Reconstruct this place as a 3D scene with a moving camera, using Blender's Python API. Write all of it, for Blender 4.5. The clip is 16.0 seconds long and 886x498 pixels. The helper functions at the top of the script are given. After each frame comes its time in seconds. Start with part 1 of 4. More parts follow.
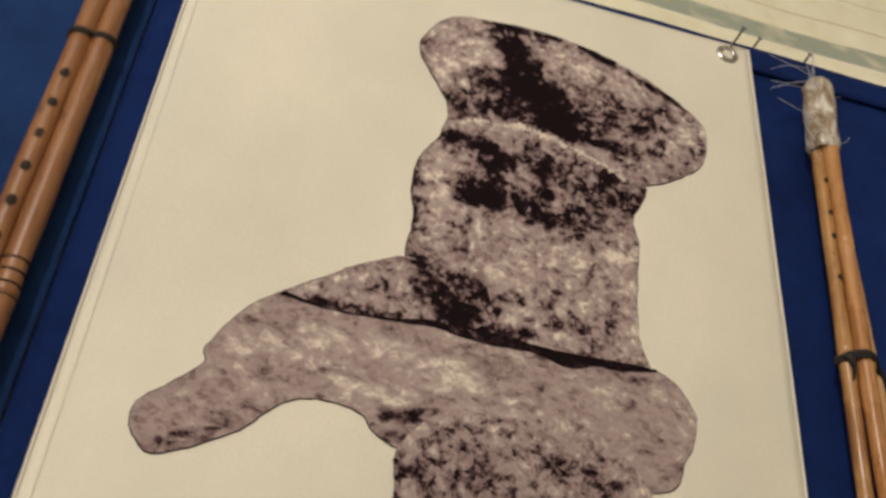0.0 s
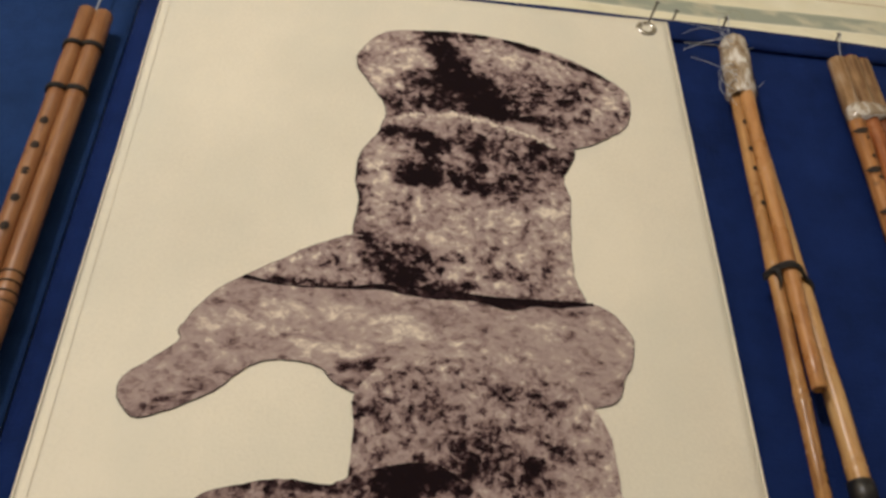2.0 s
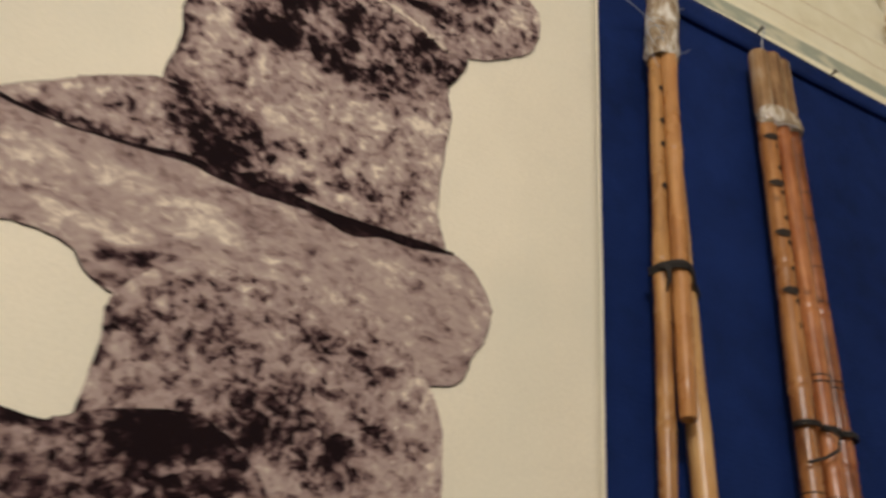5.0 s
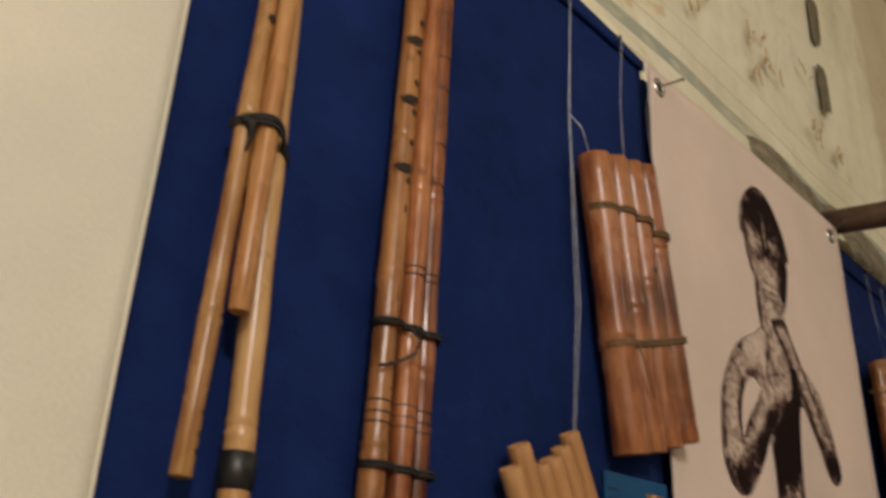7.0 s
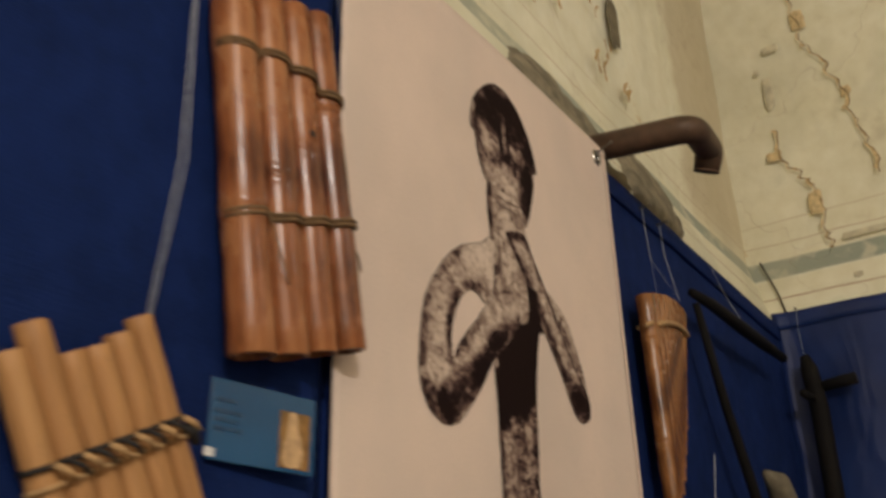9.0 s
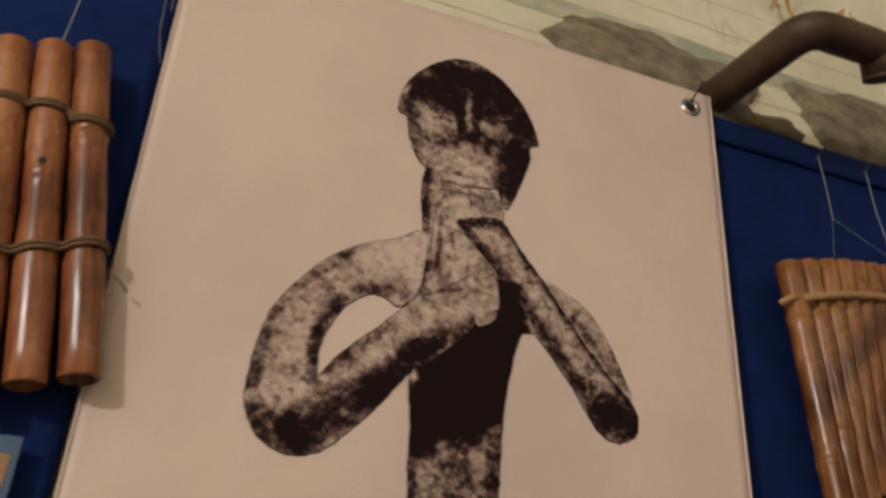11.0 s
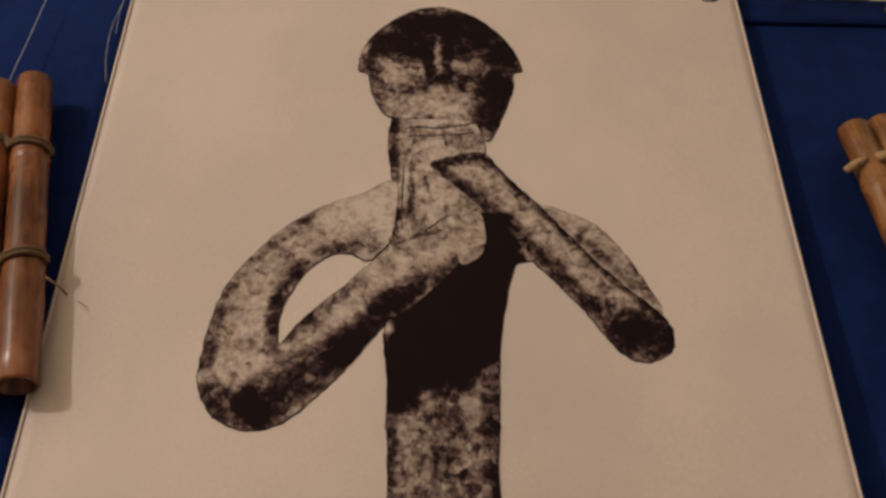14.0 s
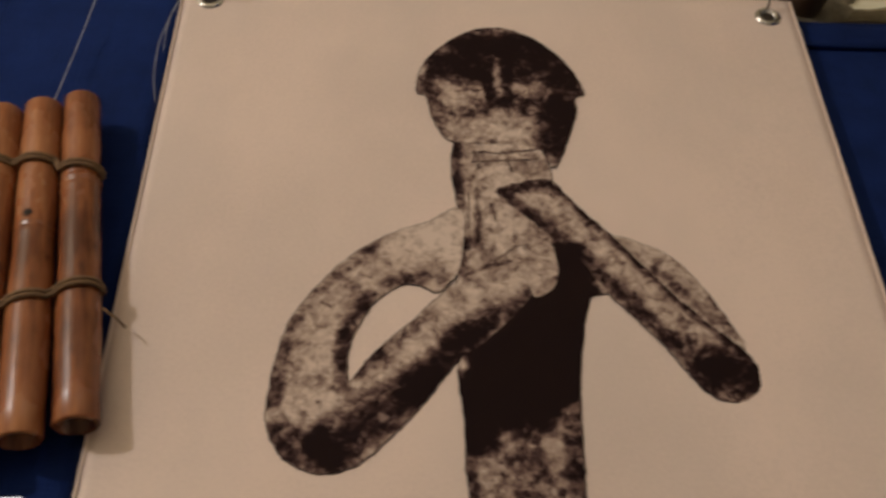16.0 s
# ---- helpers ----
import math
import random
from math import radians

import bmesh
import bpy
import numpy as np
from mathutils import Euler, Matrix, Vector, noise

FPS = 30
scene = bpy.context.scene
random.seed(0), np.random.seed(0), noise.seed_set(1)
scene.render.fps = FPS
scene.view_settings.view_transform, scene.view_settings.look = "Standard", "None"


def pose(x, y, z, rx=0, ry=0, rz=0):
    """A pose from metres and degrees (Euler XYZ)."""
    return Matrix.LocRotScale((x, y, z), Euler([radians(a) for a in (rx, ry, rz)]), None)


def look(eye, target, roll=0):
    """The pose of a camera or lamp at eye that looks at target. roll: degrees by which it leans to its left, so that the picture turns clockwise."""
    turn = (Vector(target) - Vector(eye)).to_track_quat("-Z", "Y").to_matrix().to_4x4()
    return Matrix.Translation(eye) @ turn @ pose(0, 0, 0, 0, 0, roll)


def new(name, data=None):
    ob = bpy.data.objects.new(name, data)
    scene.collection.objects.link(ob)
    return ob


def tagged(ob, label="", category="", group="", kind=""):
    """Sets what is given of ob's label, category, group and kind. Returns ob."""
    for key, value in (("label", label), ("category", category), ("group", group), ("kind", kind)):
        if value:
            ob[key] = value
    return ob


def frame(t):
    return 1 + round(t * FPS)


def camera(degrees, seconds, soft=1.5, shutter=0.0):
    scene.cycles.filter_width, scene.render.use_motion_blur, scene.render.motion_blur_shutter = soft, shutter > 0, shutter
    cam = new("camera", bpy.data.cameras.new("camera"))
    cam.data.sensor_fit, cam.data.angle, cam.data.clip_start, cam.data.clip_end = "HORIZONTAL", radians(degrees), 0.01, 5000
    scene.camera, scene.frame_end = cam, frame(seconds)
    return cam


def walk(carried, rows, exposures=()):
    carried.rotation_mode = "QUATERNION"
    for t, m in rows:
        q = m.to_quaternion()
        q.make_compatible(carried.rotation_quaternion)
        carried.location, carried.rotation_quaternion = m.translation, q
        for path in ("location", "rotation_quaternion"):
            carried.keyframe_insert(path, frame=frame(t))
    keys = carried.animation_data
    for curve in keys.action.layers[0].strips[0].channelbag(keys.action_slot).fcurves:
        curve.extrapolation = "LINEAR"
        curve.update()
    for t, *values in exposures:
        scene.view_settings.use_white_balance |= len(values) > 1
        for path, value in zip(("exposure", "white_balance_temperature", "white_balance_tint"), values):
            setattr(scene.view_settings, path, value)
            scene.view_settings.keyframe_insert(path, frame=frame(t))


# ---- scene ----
cam = camera(51.7, 16.0, 3.0, 0.7)
PATH = [
    (0, (-1.102, -0.639, 1.463), (-0.736, 1.001, 2.547), 5.8),
    (0.5, (-1.064, -0.676, 1.413), (-0.785, 0.94, 2.557), 2.2),
    (1, (-1.023, -0.687, 1.378), (-0.755, 0.942, 2.507), -0.4),
    (1.5, (-1.002, -0.695, 1.351), (-0.752, 0.909, 2.519), -1.4),
    (2, (-0.994, -0.687, 1.342), (-0.79, 0.9, 2.543), 0.5),
    (2.5, (-0.994, -0.672, 1.339), (-0.808, 0.914, 2.544), 1.0),
    (3, (-0.992, -0.653, 1.339), (-0.816, 0.934, 2.542), 1.4),
    (3.2, (-0.992, -0.649, 1.342), (-0.811, 0.937, 2.546), 1.8),
    (5.5, (-1.0034, -0.4840, 1.4940), (-0.1052, 0.9764, 2.5239), 6.06),
    (6, (-0.9376, -0.4844, 1.5298), (0.1175, 0.9231, 2.4815), 5.66),
    (6.2, (-0.9111, -0.4930, 1.5316), (0.1659, 0.9092, 2.4663), 4.48),
    (6.5, (-0.8860, -0.4871, 1.5395), (0.2813, 0.8665, 2.4368), 3.64),
    (7, (-0.8673, -0.4635, 1.5424), (0.4602, 0.7893, 2.3600), 2.66),
    (7.5, (-0.8374, -0.4668, 1.5331), (0.5670, 0.7432, 2.2839), 1.96),
    (8, (-0.736, -0.487, 1.529), (0.761, 0.604, 2.281), 0.3),
    (8.5, (-0.6332, -0.4678, 1.5135), (0.8521, 0.5721, 2.3575), -1.34),
    (9, (-0.557, -0.474, 1.522), (0.946, 0.552, 2.35), -1.2),
    (9.2, (-0.503, -0.498, 1.524), (0.975, 0.581, 2.332), -0.5),
    (11.3, (0.0975, -0.706, 1.512), (0.550, 0.959, 2.525), 2.5),
    (11.5, (0.150, -0.716, 1.512), (0.553, 0.964, 2.520), 1.6),
    (12, (0.209, -0.72, 1.478), (0.475, 0.939, 2.563), -2.3),
    (12.5, (0.199, -0.67, 1.428), (0.402, 0.968, 2.557), -4.3),
    (13, (0.215, -0.66, 1.42), (0.39, 0.928, 2.622), -3.2),
    (13.5, (0.249, -0.616, 1.435), (0.359, 1.001, 2.607), -2.6),
    (14, (0.246, -0.598, 1.461), (0.318, 1.036, 2.611), -0.9),
    (14.5, (0.241, -0.594, 1.464), (0.324, 1.012, 2.654), -1.1),
    (15, (0.245, -0.589, 1.467), (0.297, 1.014, 2.662), -0.4),
    (15.5, (0.230, -0.579, 1.474), (0.310, 1.017, 2.678), -0.9),
    (16, (0.18, -0.579, 1.491), (0.286, 1.038, 2.663), -1.2),
]
walk(cam, [(t, look(eye, target, roll)) for t, eye, target, roll in PATH],
     [(0.0, -0.03, 6200, 10), (3.2, 0.0, 6200, 10), (5.5, -0.02, 6250, 11), (7.0, -0.03, 6400, 12), (7.5, -0.03, 7000, 14), (8.0, 0.06, 7000, 12), (8.5, 0.08, 6550, 9), (9.2, 0.11, 6500, 10),
      (11.5, 0.02, 6350, 13), (16.0, -0.02, 6400, 13)])


# ---- world and lights ----
world = bpy.data.worlds.new("world")
scene.world = world
world.use_nodes = True
world.node_tree.nodes["Background"].inputs[0].default_value = (0.9, 0.8, 0.65, 1)
world.node_tree.nodes["Background"].inputs[1].default_value = 0.02


def point_lamp(name, place, watts, colour, radius):
    data = bpy.data.lights.new(name, "POINT")
    data.energy, data.color, data.shadow_soft_size = watts, colour, radius
    ob = new(name, data)
    ob.location = place
    return ob


point_lamp("lamp_west", (-1.93, -2.20, 2.62), 99, (1.0, 0.92, 0.865), 0.07)
# Added weak fill without a known source; it brightens the corner wall.
point_lamp("fill_east", (0.80, -2.40, 2.80), 8, (1.0, 0.89, 0.815), 0.07)


# ---- node helpers ----
class Nodes:
    """A small builder for procedural materials."""

    def __init__(self, name, rough=0.6, metal=0.0, spec=0.5):
        self.mat = bpy.data.materials.new(name)
        self.mat.use_nodes = True
        self.tree = self.mat.node_tree
        self.bsdf = self.tree.nodes["Principled BSDF"]
        self.bsdf.inputs["Roughness"].default_value = rough
        self.bsdf.inputs["Metallic"].default_value = metal
        self.bsdf.inputs["Specular IOR Level"].default_value = spec
        self.coords = self.tree.nodes.new("ShaderNodeTexCoord").outputs["Object"]

    def put(self, socket, value):
        if isinstance(value, bpy.types.NodeSocket):
            self.tree.links.new(value, socket)
        else:
            socket.default_value = value

    def vec(self, op, a, b=None):
        n = self.tree.nodes.new("ShaderNodeVectorMath")
        n.operation = op
        self.put(n.inputs[0], a)
        if b is not None:
            self.put(n.inputs[1], b)
        return n.outputs["Value"] if op in ("LENGTH", "DOT_PRODUCT") else n.outputs["Vector"]

    def num(self, op, a, b=0.0, clamp=False):
        n = self.tree.nodes.new("ShaderNodeMath")
        n.operation, n.use_clamp = op, clamp
        self.put(n.inputs[0], a)
        self.put(n.inputs[1], b)
        return n.outputs[0]

    def noise(self, scale, detail=4.0, stretch=(1, 1, 1), rough=0.55, distort=0.0, shift=None):
        v = self.vec("MULTIPLY", self.coords, stretch)
        if shift is not None:
            v = self.vec("ADD", v, shift)
        n = self.tree.nodes.new("ShaderNodeTexNoise")
        self.put(n.inputs["Vector"], v)
        n.inputs["Scale"].default_value, n.inputs["Detail"].default_value = scale, detail
        n.inputs["Roughness"].default_value, n.inputs["Distortion"].default_value = rough, distort
        return n.outputs[0]

    def cells(self, scale, stretch=(1, 1, 1), feature="DISTANCE_TO_EDGE", warp=0.0):
        v = self.vec("MULTIPLY", self.coords, stretch)
        if warp:
            w = self.tree.nodes.new("ShaderNodeTexNoise")
            w.inputs["Scale"].default_value = 9
            self.put(w.inputs["Vector"], self.coords)
            v = self.vec("ADD", v, self.vec("MULTIPLY", w.outputs[1], (warp, warp, warp)))
        n = self.tree.nodes.new("ShaderNodeTexVoronoi")
        n.feature = feature
        self.put(n.inputs["Vector"], v)
        n.inputs["Scale"].default_value = scale
        return n.outputs["Distance"]

    def crumbs(self, scale, warp, stretch=(1, 1, 1)):
        """A random tone for each small grain of an uneven mosaic, 0 to 1."""
        v = self.vec("MULTIPLY", self.coords, stretch)
        w = self.tree.nodes.new("ShaderNodeTexNoise")
        w.inputs["Scale"].default_value = scale * 0.7
        w.inputs["Detail"].default_value = 3
        self.put(w.inputs["Vector"], v)
        v = self.vec("ADD", v, self.vec("MULTIPLY", self.vec("SUBTRACT", w.outputs[1], (0.5, 0.5, 0.5)), (warp, warp, warp)))
        n = self.tree.nodes.new("ShaderNodeTexVoronoi")
        n.feature = "F1"
        n.inputs["Scale"].default_value = scale
        self.put(n.inputs["Vector"], v)
        split = self.tree.nodes.new("ShaderNodeSeparateXYZ")
        self.put(split.inputs[0], n.outputs["Color"])
        return split.outputs["X"]

    def ramp(self, fac, stops):
        n = self.tree.nodes.new("ShaderNodeValToRGB")
        while len(n.color_ramp.elements) < len(stops):
            n.color_ramp.elements.new(0.5)
        for e, (p, c) in zip(n.color_ramp.elements, stops):
            e.position = p
            e.color = (c, c, c, 1) if isinstance(c, (int, float)) else (*c, 1)
        self.put(n.inputs[0], fac)
        return n.outputs[0]

    def mix(self, fac, a, b, kind="MIX"):
        n = self.tree.nodes.new("ShaderNodeMix")
        n.data_type, n.blend_type = "RGBA", kind
        self.put(n.inputs["Factor"], fac)
        for socket, value in ((n.inputs["A"], a), (n.inputs["B"], b)):
            self.put(socket, (*value, 1) if isinstance(value, tuple) and len(value) == 3 else value)
        for socket in n.inputs:
            if socket.type == "RGBA" and socket.name in ("A", "B"):
                value = a if socket.name == "A" else b
                self.put(socket, (*value, 1) if isinstance(value, tuple) and len(value) == 3 else value)
        return [o for o in n.outputs if o.type == "RGBA"][0]

    def axis(self, letter):
        n = self.tree.nodes.new("ShaderNodeSeparateXYZ")
        self.put(n.inputs[0], self.coords)
        return n.outputs[letter]

    def band(self, value, lo, hi, soft):
        """1 between lo and hi, 0 outside."""
        a = self.num("DIVIDE", self.num("SUBTRACT", value, lo - soft), 2 * soft, True)
        b = self.num("DIVIDE", self.num("SUBTRACT", hi + soft, value), 2 * soft, True)
        return self.num("MULTIPLY", a, b)

    def blob(self, x, z, rx, rz, amount):
        """A soft spot on a plane of x and z."""
        d = self.vec("LENGTH", self.vec("DIVIDE", self.vec("SUBTRACT", self.coords, (x, 0, z)), (rx, 1000.0, rz)))
        return self.num("MULTIPLY", self.num("SUBTRACT", 1.0, self.num("MULTIPLY", d, d), True), amount)

    def stripe(self, x0, z0, x1, z1, r, amount):
        """A soft streak along the line from (x0, z0) to (x1, z1) on a plane of x and z."""
        way = (x1 - x0, 0.0, z1 - z0)
        rel = self.vec("MULTIPLY", self.vec("SUBTRACT", self.coords, (x0, 0, z0)), (1, 0, 1))
        k = self.num("DIVIDE", self.vec("DOT_PRODUCT", rel, way), max(1e-9, way[0] ** 2 + way[2] ** 2), True)
        n = self.tree.nodes.new("ShaderNodeVectorMath")
        n.operation = "SCALE"
        n.inputs[0].default_value = way
        self.put(n.inputs["Scale"], k)
        d = self.num("DIVIDE", self.vec("LENGTH", self.vec("SUBTRACT", rel, n.outputs["Vector"])), r)
        return self.num("MULTIPLY", self.num("SUBTRACT", 1.0, self.num("MULTIPLY", d, d), True), amount)

    def random(self):
        return self.tree.nodes.new("ShaderNodeObjectInfo").outputs["Random"]

    def done(self, colour, bump=None, strength=0.3, distance=0.002, rough=None):
        self.put(self.bsdf.inputs["Base Color"], (*colour, 1) if isinstance(colour, tuple) else colour)
        if bump is not None:
            n = self.tree.nodes.new("ShaderNodeBump")
            n.inputs["Strength"].default_value, n.inputs["Distance"].default_value = strength, distance
            self.put(n.inputs["Height"], bump)
            self.put(self.bsdf.inputs["Normal"], n.outputs[0])
        if rough is not None:
            self.put(self.bsdf.inputs["Roughness"], rough)
        return self.mat


def bamboo(name, dark, mid, light, rough=0.32, blotch=0.5):
    dark, mid, light = (tuple(v * 0.86 for v in shade) for shade in (dark, mid, light))
    m = Nodes(name, rough)
    streak = m.noise(26, 5, (6, 6, 0.5))
    fine = m.noise(110, 3, (5, 5, 0.25))
    patch = m.noise(16, 4, (1, 1, 0.6))
    f = m.num("ADD", m.num("MULTIPLY", streak, 0.55), m.num("MULTIPLY", fine, 0.25))
    f = m.num("ADD", f, m.num("MULTIPLY", m.num("SUBTRACT", patch, 0.5), blotch))
    f = m.num("ADD", f, m.num("MULTIPLY", m.num("SUBTRACT", m.random(), 0.5), 0.2))
    c = m.ramp(f, [(0.18, dark), (0.42, mid), (0.68, light)])
    spots = m.ramp(m.noise(58, 3, (1, 1, 0.7)), [(0.66, 0.0), (0.76, 1.0)])
    c = m.mix(m.num("MULTIPLY", spots, 0.55), c, tuple(v * 0.35 for v in dark))
    r = m.num("ADD", m.num("MULTIPLY", patch, 0.35), rough - 0.15)
    return m.done(c, m.num("ADD", streak, m.num("MULTIPLY", fine, 0.6)), 0.25, 0.0012, r)


def plain(name, colour, rough=0.6, metal=0.0, scale=40, amount=0.35, bump=0.2):
    m = Nodes(name, rough, metal)
    n = m.noise(scale, 5)
    c = m.ramp(n, [(0.25, tuple(v * (1 - amount) for v in colour)), (0.75, tuple(min(1, v * (1 + amount)) for v in colour))])
    return m.done(c, m.noise(scale * 5, 3), bump, 0.001, m.num("ADD", m.num("MULTIPLY", n, 0.25), rough - 0.12))


BAMBOO_RED = bamboo("reddish_bamboo", (0.11, 0.038, 0.014), (0.27, 0.112, 0.040), (0.42, 0.21, 0.085), 0.34, 0.8)
BAMBOO_TAN = bamboo("tan_bamboo", (0.17, 0.062, 0.019), (0.44, 0.195, 0.062), (0.64, 0.35, 0.14), 0.26, 1.0)
BAMBOO_PALE = bamboo("pale_bamboo", (0.29, 0.13, 0.042), (0.54, 0.295, 0.108), (0.70, 0.45, 0.20), 0.25, 0.9)
BAMBOO_BROWN = bamboo("brown_bamboo", (0.08, 0.022, 0.009), (0.31, 0.100, 0.034), (0.57, 0.24, 0.092), 0.19, 1.3)
BAMBOO_ORANGE = bamboo("orange_bamboo", (0.11, 0.032, 0.013), (0.33, 0.115, 0.043), (0.54, 0.245, 0.105), 0.24, 1.3)
CANE_MATT = bamboo("matt_cane", (0.32, 0.15, 0.052), (0.53, 0.275, 0.108), (0.64, 0.38, 0.165), 0.55, 0.35)
BAMBOO_DARK = bamboo("varnished_bamboo", (0.12, 0.042, 0.013), (0.36, 0.155, 0.052), (0.56, 0.285, 0.11), 0.24, 1.2)
# Near-black for painted shade in holes, and for rings and scorch marks.
SHADE_AND_SCORCH = plain("hole_shade_and_scorch", (0.018, 0.010, 0.006), 0.8)
CORD_DARK = plain("black_cord", (0.018, 0.016, 0.016), 0.75, 0, 300)
CORD_BROWN = plain("brown_cord", (0.16, 0.095, 0.045), 0.8, 0, 260)
CORD_PALE = plain("pale_cord", (0.46, 0.29, 0.14), 0.8, 0, 260)
STRING = plain("grey_string", (0.42, 0.45, 0.52), 0.6, 0, 200)
TAPE_BLACK = plain("black_tape", (0.012, 0.012, 0.013), 0.35, 0, 90)
STEEL = plain("steel", (0.55, 0.54, 0.52), 0.25, 1.0, 60, 0.2)
NAIL = plain("nail_steel", (0.16, 0.15, 0.14), 0.4, 0.9, 90)
IRON = plain("rusty_iron", (0.085, 0.050, 0.032), 0.55, 0.3, 30, 0.5, 0.5)
BLACKWOOD = plain("black_wood", (0.010, 0.009, 0.009), 0.75, 0, 40)
BLACKWOOD.node_tree.nodes["Principled BSDF"].inputs["Specular IOR Level"].default_value = 0.12
LEATHER = plain("grey_leather", (0.16, 0.14, 0.10), 0.75, 0, 60)


def wrap_material():
    m = Nodes("cloudy_tape", 0.18, 0.0, 0.8)
    n = m.noise(70, 4, (1, 1, 0.5), 0.6, 1.2)
    c = m.ramp(n, [(0.34, (0.20, 0.13, 0.07)), (0.50, (0.38, 0.31, 0.23)), (0.66, (0.74, 0.73, 0.71))])
    return m.done(c, n, 0.8, 0.003)


WRAP = wrap_material()
SLEEVE = bamboo("taped_bamboo", (0.12, 0.06, 0.03), (0.36, 0.22, 0.11), (0.66, 0.56, 0.44), 0.14, 0.9)


def cloth_material(name, colour):
    m = Nodes(name, 0.9, 0.0, 0.08)
    fine = m.noise(700, 2, (1, 1, 1))
    wide = m.noise(5, 4)
    weave = m.num("ADD", m.noise(420, 1, (1, 1, 0.12)), m.noise(420, 1, (0.12, 1, 1)))
    f = m.num("ADD", m.num("ADD", m.num("MULTIPLY", wide, 0.45), m.num("MULTIPLY", m.noise(38, 4), 0.3)), m.num("MULTIPLY", fine, 0.25))
    c = m.ramp(f, [(0.34, tuple(v * 0.62 for v in colour)), (0.64, tuple(v * 1.35 for v in colour))])
    lint = m.ramp(m.noise(260, 2), [(0.74, 0.0), (0.80, 1.0)])
    c = m.mix(m.num("MULTIPLY", lint, 0.06), c, (0.5, 0.5, 0.6))
    return m.done(c, m.num("ADD", weave, m.num("MULTIPLY", m.noise(11, 3, (1, 1, 0.4)), 7.0)), 0.4, 0.0014)


CLOTH = cloth_material("blue_cloth", (0.0082, 0.0215, 0.104))
CLOTH_PALE = cloth_material("faded_blue_cloth", (0.013, 0.036, 0.125))


def tarp_material():
    """Rumpled blue sheeting with a dull sheen."""
    m = Nodes("blue_sheeting", 0.42, 0.0, 0.35)
    wide, folds = m.noise(6, 4), m.noise(11, 2, (1, 1, 0.4), 0.5, 0.5)
    c = m.ramp(wide, [(0.34, (0.007, 0.019, 0.092)), (0.66, (0.013, 0.034, 0.150))])
    return m.done(c, folds, 0.7, 0.016, m.num("ADD", m.num("MULTIPLY", m.noise(40, 3), 0.25), 0.30))


CLOTH_TARP = tarp_material()


def banner_material(name, colour, warm):
    m = Nodes(name, 0.62, 0.0, 0.25)
    wide = m.noise(4.5, 4)
    fine = m.noise(330, 2)
    f = m.num("ADD", m.num("MULTIPLY", wide, 0.7), m.num("MULTIPLY", fine, 0.3))
    c = m.ramp(f, [(0.30, tuple(v * 0.84 for v in colour)), (0.56, colour), (0.74, warm)])
    cool = tuple(v * k for v, k in zip(colour, (0.84, 0.88, 0.90)))
    c = m.mix(m.num("MULTIPLY", m.ramp(m.noise(8, 4, (1, 1, 0.6)), [(0.42, 0.0), (0.66, 1.0)]), 0.55), c, cool)
    return m.done(c, m.num("ADD", fine, m.num("MULTIPLY", wide, 4.0)), 0.22, 0.0012)


BANNER_CREAM = banner_material("cream_banner", (0.80, 0.765, 0.655), (0.83, 0.795, 0.695))
BANNER_PINK = banner_material("pinkish_banner", (0.77, 0.635, 0.565), (0.80, 0.65, 0.58))


def print_material(name, shades, blobs, base=0.5, grain=1.0, coarse=52, stretch=(1, 1, 1)):
    """A mottled halftone print; each spot (five numbers) or streak (six) makes it darker or lighter there."""
    m = Nodes(name, 0.75, 0.0, 0.04)
    f = m.num("MULTIPLY", m.num("SUBTRACT", m.noise(coarse, 5, stretch, 0.62, 0.9), 0.5), 1.35 * grain)
    f = m.num("ADD", f, m.num("MULTIPLY", m.num("SUBTRACT", m.crumbs(coarse * 2.0, 0.012, stretch), 0.5), 0.30 * grain))
    f = m.num("ADD", f, m.num("MULTIPLY", m.num("SUBTRACT", m.crumbs(coarse * 4.2, 0.008, stretch), 0.5), 0.28 * grain))
    f = m.num("ADD", f, m.num("MULTIPLY", m.num("SUBTRACT", m.noise(coarse * 3.1, 3, stretch, 0.6, 0.5), 0.5), 0.7 * grain))
    f = m.num("ADD", f, base)
    for b in blobs:
        f = m.num("ADD", f, m.stripe(*b) if len(b) == 6 else m.blob(*b))
    return m.done(m.ramp(f, shades), m.noise(330, 2), 0.15, 0.001)


